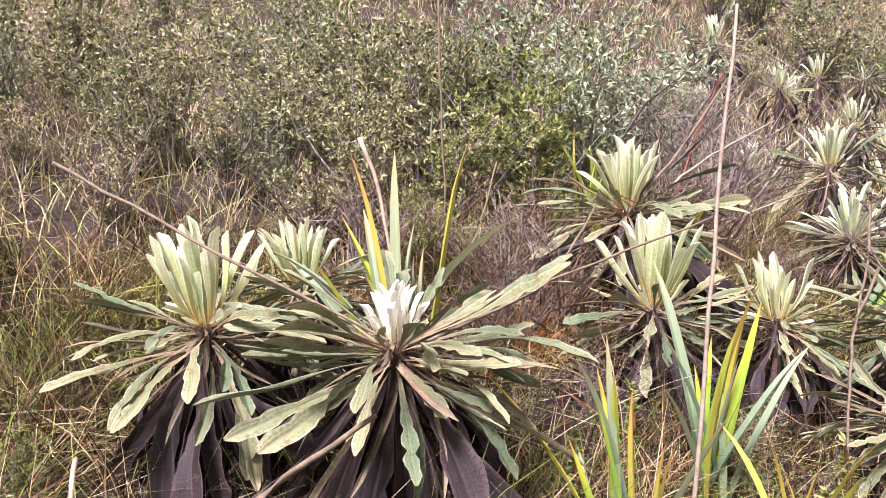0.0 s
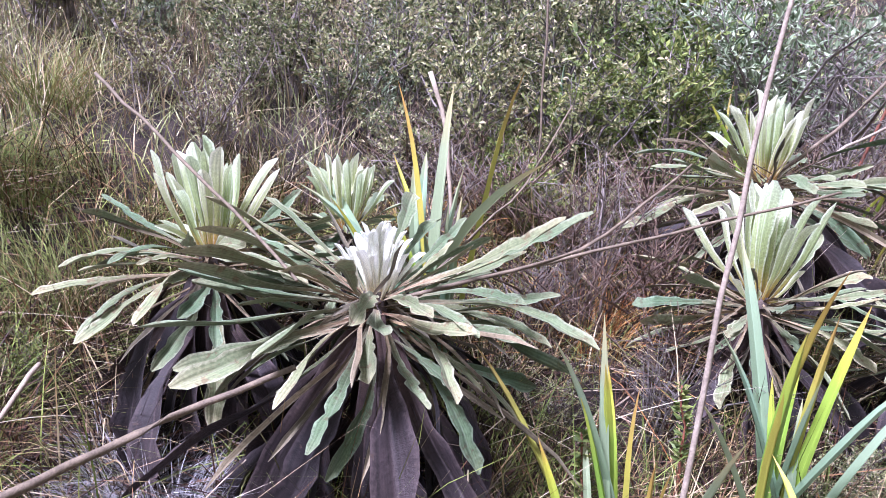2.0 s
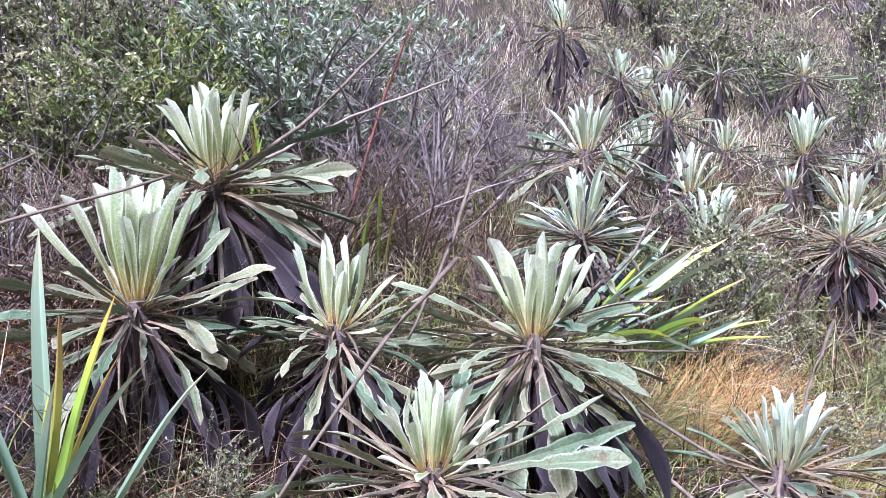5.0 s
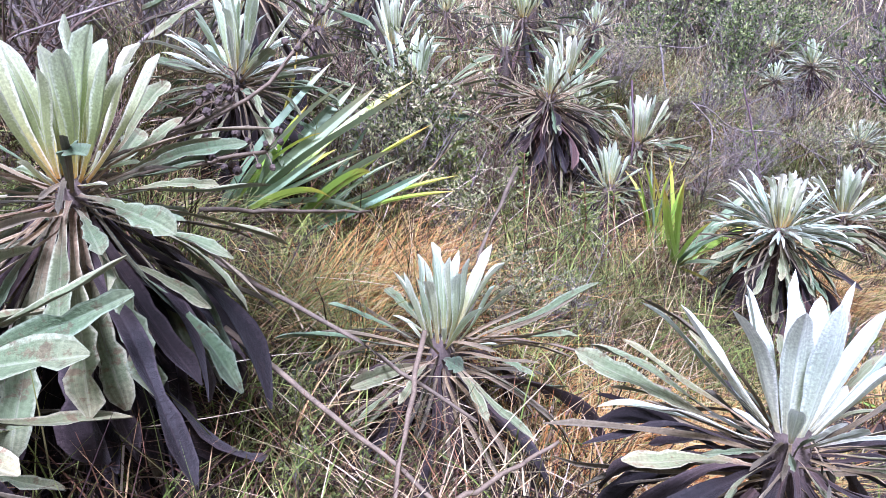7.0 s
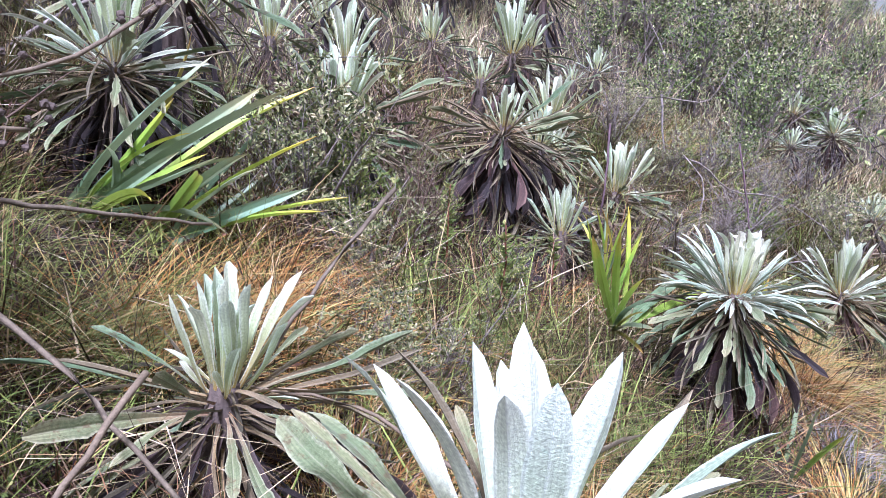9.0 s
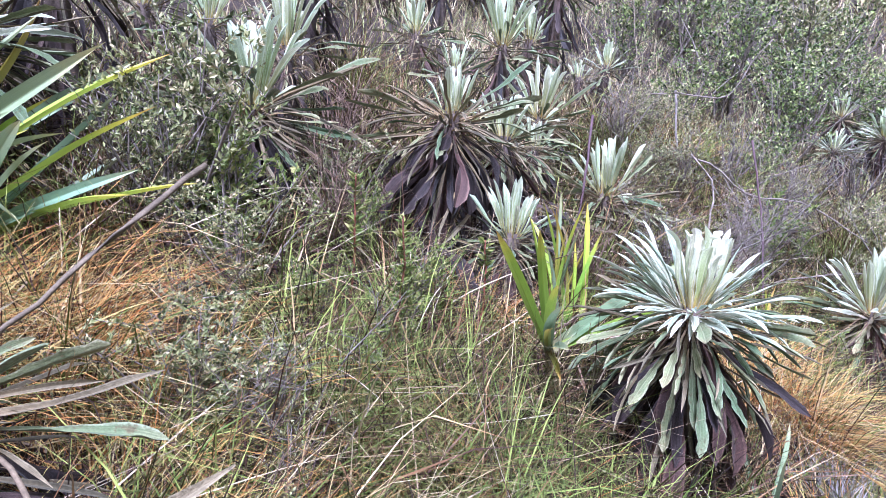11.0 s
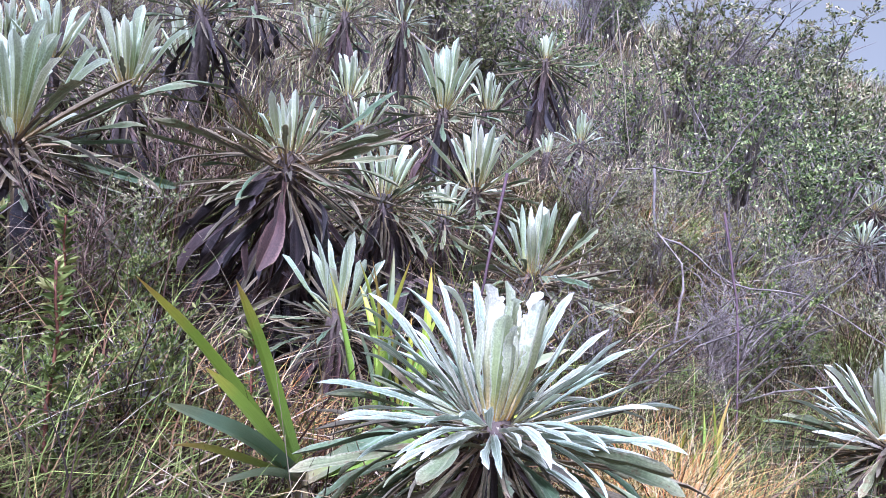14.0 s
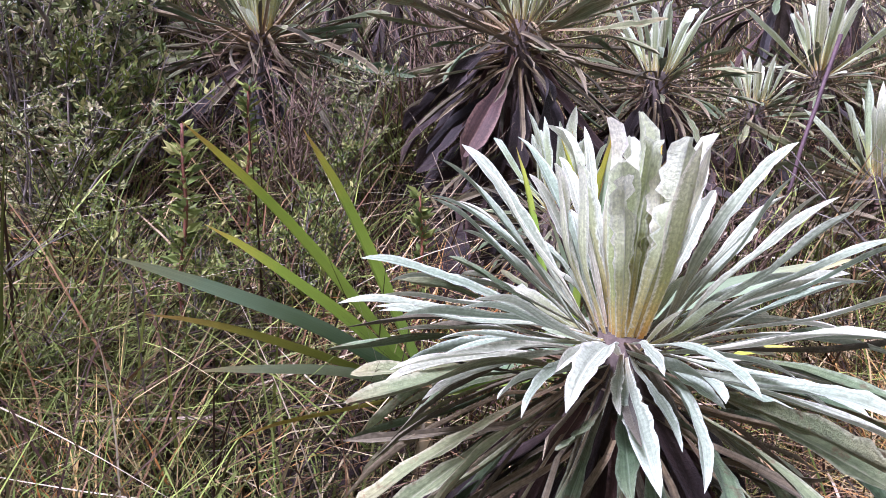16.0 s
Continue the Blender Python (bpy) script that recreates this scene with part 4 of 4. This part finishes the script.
# the thicket up the slope behind the first rosettes, and the right-hand hillside
for x, y, kind, size in [
    (-1.6, 3.6, "green", .75), (-1.0, 3.9, "green", .8), (-0.45, 3.55, "green", .75), (0.1, 3.9, "green", .85), (0.55, 3.75, "lime", 1.2),
    (-0.1, 3.25, "green", .7), (0.45, 3.2, "lime", .8), (0.95, 3.75, "lime", 1.5), (1.3, 4.3, "grey", 1.25), (0.9, 4.5, "lime", 1.6), (1.75, 4.5, "bare", 1.5),
    (0.2, 3.0, "bare", .8), (1.2, 4.9, "grey", 1.3), (1.9, 4.9, "grey", 1.0), (2.0, 4.2, "bare", 1.4), (2.35, 4.7, "bare", 1.3), (-0.6, 4.6, "green", 1.0), (0.3, 4.9, "green", 1.0),
    (-1.9, 4.4, "green", 1.0), (-1.2, 5.0, "green", 1.0), (1.62, 3.95, "bare", 1.1), (-0.8, 3.1, "heath", 1.0), (0.75, 2.95, "bare", .8), (0.6, 2.7, "bare", .6),
    (3.05, 3.75, "heath", .9), (3.30, 3.6, "green", .5), (3.55, 3.75, "lime", .4), (3.72, 3.55, "lime", .5), (3.28, 3.72, "lime", .85), (3.46, 3.62, "lime", .45), (3.12, 3.76, "green", .6), (-1.5, 3.75, "grey", .6), (3.0, 4.1, "lime", .6), (3.16, 3.90, "green", .75),
    (3.58, 3.32, "lime", .4), (3.78, 3.75, "lime", .5), (3.2, 3.4, "heath", .5), (2.05, 1.75, "grey", .35), (1.55, 1.85, "lime", .4), (1.35, 1.95, "lime", .45), (0.85, 2.15, "lime", .35),
    (1.05, 2.0, "lime", .35), (1.35, 2.15, "lime", .45), (1.5, 2.0, "lime", .4), (0.85, 1.75, "heath", .4), (1.6, 2.25, "heath", .5), (0.72, 2.35, "heath", .5), (0.95, 2.4, "bare", .5),
    (7.2, 6.9, "bush", 1.1), (7.8, 7.4, "bush", 1.3), (8.5, 7.6, "bush", 1.4), (7.4, 8.1, "bush", 1.4), (8.3, 8.5, "bush", 1.5), (9.2, 8.2, "bush", 1.4), (6.7, 7.6, "bush", 1.2),
    (6.6, 8.6, "bush", 1.3), (9.6, 9.2, "bush", 1.6), (7.6, 9.4, "bush", 1.6), (8.7, 9.8, "bush", 1.6), (5.9, 6.6, "heath", .9), (6.4, 6.5, "heath", 1.0), (6.9, 6.2, "heath", .9), (7.4, 6.3, "bare", 1.0),
    (6.2, 6.0, "bare", .9), (5.5, 5.8, "heath", .8), (6.6, 5.7, "heath", .9), (7.1, 5.8, "heath", .9), (5.9, 5.3, "heath", .8), (6.4, 5.1, "heath", .7), (5.6, 6.9, "bare", .9), (6.1, 7.2, "heath", 1.0),
    (-2.6, 3.4, "heath", 1.2), (-1.9, 3.9, "heath", 1.2), (-2.8, 4.2, "green", 1.0), (-1.1, 4.4, "heath", 1.2), (-0.5, 4.1, "heath", 1.1), (-2.4, 4.8, "green", 1.1), (0.0, 4.4, "heath", 1.1),
    (5.9, 5.9, "lime", .6), (6.3, 5.4, "lime", .5), (5.5, 5.2, "lime", .5), (6.8, 6.5, "lime", .8), (5.7, 6.3, "green", .6), (6.2, 6.8, "green", .7),
    (-0.2, 4.3, "green", .9), (-1.4, 4.3, "green", .9), (0.6, 4.4, "green", .9), (-0.85, 3.45, "green", .65), (0.3, 3.5, "lime", .8), (-0.2, 3.6, "grey", .5), (0.15, 3.45, "heath", .9), (-1.2, 3.3, "heath", 1.0),
    (0.75, 3.35, "heath", .8), (1.05, 3.5, "lime", .7), (-2.2, 3.7, "green", .9), (-2.0, 3.1, "heath", 1.0),
    (-0.55, 1.75, "heath", .6), (0.02, 1.45, "heath", .45), (1.15, 1.85, "heath", .5), (3.45, 2.95, "heath", .55), (3.4, 3.15, "bare", .5),
    (5.6, 5.6, "heath", 1.0), (5.2, 5.3, "heath", .8), (5.7, 5.0, "bare", .9), (6.2, 5.5, "bare", 1.0), (5.4, 6.0, "bare", .8), (6.6, 6.2, "bush", .8),
]:
    plant_shrub(kind, x, y, size, r)
for x, y, kind, size in [(0.2, 3.55, "green", .95), (0.55, 3.6, "green", .9), (-.3, 3.85, "green", 1.0), (0.85, 3.95, "lime", 1.3), (0.4, 4.15, "green", 1.1), (-.75, 3.75, "green", .95),
                         (0.05, 4.2, "green", 1.1), (1.1, 4.0, "lime", 1.3), (-.5, 4.4, "grey", .8), (0.7, 4.6, "bush", 1.2), (1.25, 4.5, "bush", 1.2), (-.1, 4.7, "bush", 1.2), (1.6, 5.0, "bush", 1.2),
                         (-1.3, 4.1, "green", 1.0), (1.45, 4.35, "grey", 1.1), (1.0, 5.2, "grey", 1.2)]:
    plant_shrub(kind, x, y, size, r)
for x, y, size in [(0.72, 2.72, .9), (0.95, 2.95, 1.0), (0.62, 3.05, .9), (1.0, 2.55, .8), (0.35, 3.2, 1.0), (0.9, 3.3, 1.0), (1.55, 3.6, .9), (1.85, 3.9, 1.0), (0.0, 3.35, .9),
                   (2.15, 3.55, .8), (3.55, 4.05, .7), (4.45, 4.2, .7), (3.1, 4.5, .9), (5.0, 4.55, .7), (3.6, 4.6, .9)]:
    plant_shrub("red", x, y, size, r)

for i in range(70):
    x = r.uniform(-1.2, 6.2)
    y = .62 * x + r.uniform(.75, 2.5)
    if y > 1.5 and np.min((feet[:, 0] - x) ** 2 + (feet[:, 1] - y) ** 2) > .3 ** 2:
        plant_shrub(str(r.choice(["lime", "lime", "heath", "green", "lime"])), x, y, float(r.uniform(.26, .5)), r)

placed = 0
while placed < 150:
    x, y = r.uniform(-5, 17), r.uniform(2.8, 20)
    u = y - .62 * x
    if (u < 1.3 and x < 6.4) or u < -.3 or (x < 3.2 and u < 2.3):
        continue
    if np.min((feet[:, 0] - x) ** 2 + (feet[:, 1] - y) ** 2) < .42 ** 2:
        continue
    if y > 9 or x > 8.5:
        kind, size = r.choice(["bush", "bush", "green", "bare"] if x > 3 else ["green", "lime", "grey", "bare"]), r.uniform(1.4, 2.5)
    elif x < 2:
        kind, size = r.choice(["green", "green", "lime", "bare", "grey", "heath"]), r.uniform(.7, 1.25)
    else:
        kind, size = r.choice(["heath", "heath", "bare", "lime", "green", "bare"]), r.uniform(.55, 1.1)
    if x > 10.5:
        size *= .5
    plant_shrub(str(kind), x, y, float(size), r)
    placed += 1

# ---------------------------------------------------------------- grass and litter


def blades(pos, length, width, lean, sag, r, segs=4, az=None):
    """Curved tapering blades as verts and faces."""
    n = len(pos)
    if az is None:
        az = r.uniform(0, 2 * math.pi, n)
    out = np.stack([np.cos(az), np.sin(az), np.zeros(n)], -1)
    twist = az + math.pi / 2 + r.normal(0, .6, n)
    side = np.stack([np.cos(twist), np.sin(twist), r.normal(0, .3, n)], -1)
    s = np.linspace(0, 1, segs + 1)
    L = length[:, None, None]
    S = s[None, :, None]
    lat = np.sin(lean)[:, None, None] * S + sag[:, None, None] * S ** 2
    ris = np.cos(lean)[:, None, None] * S - .75 * sag[:, None, None] * S ** 2
    mid = pos[:, None] + L * (lat * out[:, None] + ris * np.array([0, 0, 1.0]))
    w = width[:, None, None] * (1 - .92 * S ** 1.6) / 2
    left, right = mid - w * side[:, None], mid + w * side[:, None]
    verts = np.stack([left, right], 2).reshape(-1, 3)
    o = (np.arange(n) * 2 * (segs + 1))[:, None, None]
    k = (np.arange(segs) * 2)[None, :, None]
    faces = (o + k + np.array([0, 1, 3, 2])[None, None]).reshape(-1, 4)
    return verts, faces


def scatter(n, r, lo, hi, keep):
    x, y = r.uniform(lo[0], hi[0], n), r.uniform(lo[1], hi[1], n)
    ok = keep(x, y)
    x, y = x[ok], y[ok]
    return np.stack([x, y, ground_z(x, y) - .01], -1)


r = np.random.default_rng(91)
clumps = np.stack([r.uniform(-2.2, 7.2, 1150), r.uniform(.45, 3.4, 1150)], -1)
clumps[:, 1] += .62 * clumps[:, 0]
clumps = clumps[clumps[:, 1] > 1.1]
pick = r.integers(len(clumps), size=112000)
xy = clumps[pick] + r.normal(0, .06, (len(pick), 2))
shade = ((xy[:, None] - feet[None, :, :2]) ** 2).sum(-1).min(-1) > .2 ** 2
pick, xy = pick[shade], xy[shade]
base = np.c_[xy, ground_z(xy[:, 0], xy[:, 1]) - .01]
n = len(base)
flow = r.uniform(0, 6.28, len(clumps))[pick] + r.normal(0, 1.1, n)
size = r.uniform(.6, 1.35, len(clumps))[pick]
v, f = blades(base, size * r.uniform(.12, .44, n), r.uniform(.0018, .0056, n), abs(r.normal(.35, .4, n)), r.uniform(.1, .8, n), r, 3, flow)
tagged(new("grass", mesh_of("grass", v, f, MAT_GRASS)), "mixed green and straw-coloured mountain grass covering the slope", "grass", kind="stuff")

far_base = scatter(64000, r, (-4.5, 3), (12, 14), lambda x, y: (y - .62 * x > 2.6) | ((x > 6.6) & (y - .62 * x > -.5)))
n = len(far_base)
thin_out = (far_base[:, 0] > 2.2) | (r.random(n) < .75)
far_base = far_base[thin_out]
n = len(far_base)
v, f = blades(far_base, r.uniform(.12, .42, n), r.uniform(.004, .008, n), abs(r.normal(.25, .3, n)), r.uniform(.1, .6, n), r, 2)
tagged(new("grass", mesh_of("far_grass", v, f, MAT_FARGRASS)), "taller dry grass on the upper hillside", "grass", kind="stuff")

wild = scatter(17000, r, (-3.6, 2.7), (2.4, 6.5), lambda x, y: y - .62 * x > 2.4)
n = len(wild)
v, f = blades(wild, r.uniform(.12, .36, n), r.uniform(.003, .007, n), abs(r.normal(.3, .35, n)), r.uniform(.1, .7, n), r, 3)
tagged(new("grass", mesh_of("thicket_grass", v, f, MAT_FARGRASS)), "straw and green grass growing through the thicket", "grass", kind="stuff")

ridge = scatter(30000, r, (-9, 8), (22, 30), lambda x, y: (y > 13.5) | (x > 11.5))
n = len(ridge)
v, f = blades(ridge, r.uniform(.25, .7, n), r.uniform(.012, .026, n), abs(r.normal(.25, .3, n)), r.uniform(.1, .6, n), r, 2)
tagged(new("grass", mesh_of("ridge_grass", v, f, MAT_FARGRASS)), "tall pale grass along the far ridge", "grass", kind="stuff")

# the same grass going on below the path and beyond the rosettes
rest = scatter(150000, r, (-5, -3.5), (12, 8), lambda x, y: (y - .62 * x < .5) | (x < -3.2) | (x > 7.0))
n = len(rest)
v, f = blades(rest, r.uniform(.08, .26, n), r.uniform(.005, .011, n), abs(r.normal(.4, .35, n)), r.uniform(.1, .7, n), r, 2)
tagged(new("grass", mesh_of("lower_grass", v, f, MAT_GRASS)), "short mixed grass on the slope below the path", "grass", kind="stuff")

# straw and dead leaf scraps lying on the soil
lit = scatter(60000, r, (-2.2, .8), (7.2, 7.0), lambda x, y: (y - .62 * x < 3.0) & (y - .62 * x > .35))
lit[:, 2] += r.uniform(.01, .10, len(lit))
n = len(lit)
v, f = blades(lit, r.uniform(.06, .34, n), r.uniform(.0025, .008, n), radians(90) - abs(r.normal(0, .3, n)), r.uniform(-.1, .12, n), r, 1)
tagged(new("dry_litter", mesh_of("dry_litter", v, f, MAT_LITTER)), "fallen straw and brown stems lying on the soil", "litter", kind="stuff")


straw = scatter(5600, r, (-2.2, .9), (7.4, 8.0), lambda x, y: (y - .62 * x < 3.2) & (y - .62 * x > .4))
straw[:, 2] += r.uniform(.02, .16, len(straw))
n = len(straw)
v, f = blades(straw, r.uniform(.14, .5, n), r.uniform(.0022, .005, n), radians(88) - abs(r.normal(0, .45, n)), r.uniform(-.1, .35, n), r, 5)
tagged(new("straw", mesh_of("straw", v, f, MAT_STRAWS)), "pale bleached straws caught in the grass", "straw", kind="stuff")


def tussock(x, y, count, length, spread, flow, mat, label, seed):
    """A hair-like grass tuft; flow leans its blades one way."""
    r = np.random.default_rng(seed)
    p = r.normal(0, .05 + length * .06, (count, 2))
    pos = np.c_[p + [x, y], ground_z(p[:, 0] + x, p[:, 1] + y) - .01]
    az = np.arctan2(p[:, 1], p[:, 0]) + r.normal(0, .5, count)
    if flow is not None:
        az = np.where(r.random(count) < .65, flow + r.normal(0, .5, count), az)
    tuft = new("grass_tussock")
    tuft.matrix_basis = pose(x, y, float(ground_z(x, y)))
    tagged(tuft, label, "grass tussock", "grass tussocks")
    pos = pos - np.array([x, y, float(ground_z(x, y))])
    for k in range(3):
        some = np.arange(count) % 3 == k
        n = int(some.sum())
        v, f = blades(pos[some], length * r.uniform(.6, 1.1, n), r.uniform(.0018, .0038, n), abs(r.normal(0, spread, n)), r.uniform(.25, .85, n), r, 5, az[some])
        part("blade_tuft", mesh_of("blade_tuft", v, f, mat), tuft)


GOLD, MIXED = "golden dry tussock of fine hair-like grass", "green and straw tussock of fine grass"
for k, (x, y, count, length, flow, green) in enumerate([
    (-0.62, 1.75, 520, .42, 3.3, True), (-0.75, 2.2, 420, .45, 2.8, True), (-0.45, 1.45, 420, .36, 3.6, True), (-0.95, 1.8, 420, .42, None, True), (-0.5, 2.75, 420, .40, None, True),
    (-1.1, 2.5, 420, .42, 2.5, True), (0.15, 3.0, 360, .4, None, False), (0.75, 2.75, 340, .4, None, False), (-1.5, 3.0, 420, .5, None, True), (-1.4, 2.2, 420, .5, None, True),
    (2.75, 3.15, 620, .42, 0.2, False), (2.95, 3.30, 520, .40, 0.3, False), (2.55, 3.12, 420, .40, -.2, True), (3.2, 3.2, 420, .36, None, False), (3.15, 2.95, 360, .34, None, False),
    (3.30, 2.75, 620, .36, 0.4, False), (3.45, 2.55, 520, .34, 0.2, False), (3.15, 2.6, 320, .32, 1.0, False), (3.65, 2.75, 380, .32, .5, False), (3.7, 3.05, 300, .3, None, True),
    (2.45, 2.35, 260, .3, None, True), (2.2, 2.05, 320, .3, None, True), (2.7, 1.95, 320, .28, None, True), (3.45, 2.25, 420, .32, None, False), (3.6, 2.5, 420, .32, 2.5, False),
    (4.95, 3.80, 1100, .46, 1.2, False), (5.15, 4.15, 420, .40, None, True), (4.8, 4.1, 360, .36, None, False), (5.15, 3.75, 700, .42, None, False), (3.75, 3.0, 320, .3, None, True),
    (3.8, 3.55, 260, .3, None, True), (3.55, 3.15, 360, .3, 3.4, True), (3.65, 3.35, 360, .3, None, True), (3.45, 3.0, 360, .28, 3.0, True), (3.95, 3.05, 320, .26, None, True), (3.75, 3.2, 360, .3, 3.3, True), (3.5, 3.4, 360, .32, None, True), (3.3, 3.3, 360, .3, None, True), (4.05, 3.25, 280, .24, None, True), (4.0, 3.85, 260, .28, None, False), (2.3, 3.4, 320, .36, None, True), (1.95, 3.35, 320, .36, None, True), (3.95, 2.75, 380, .3, None, False),
    (4.8, 3.1, 360, .32, None, False), (5.1, 3.4, 320, .3, None, True), (3.85, 2.45, 320, .28, None, True), (3.9, 3.2, 300, .3, 3.0, False),
    (5.6, 4.9, 320, .35, None, True), (6.3, 4.8, 320, .38, None, False), (6.6, 5.4, 320, .4, None, True), (5.9, 6.2, 320, .4, None, False),
]):
    tussock(x, y, count, length, .45, flow, MAT_GREENTUSS if green else MAT_TUSSOCK, MIXED if green else GOLD, 600 + k)

for k, (x, y, length) in enumerate([(0.02, 1.72, .26), (0.22, 1.62, .24), (-0.12, 1.82, .26), (0.6, 1.75, .22), (5.05, 3.45, .22), (0.4, 1.6, .22)]):
    tussock(x, y, 420, length, .35, None, MAT_GREYGRASS, "grey tuft of dead fine grass under the rosettes", 700 + k)
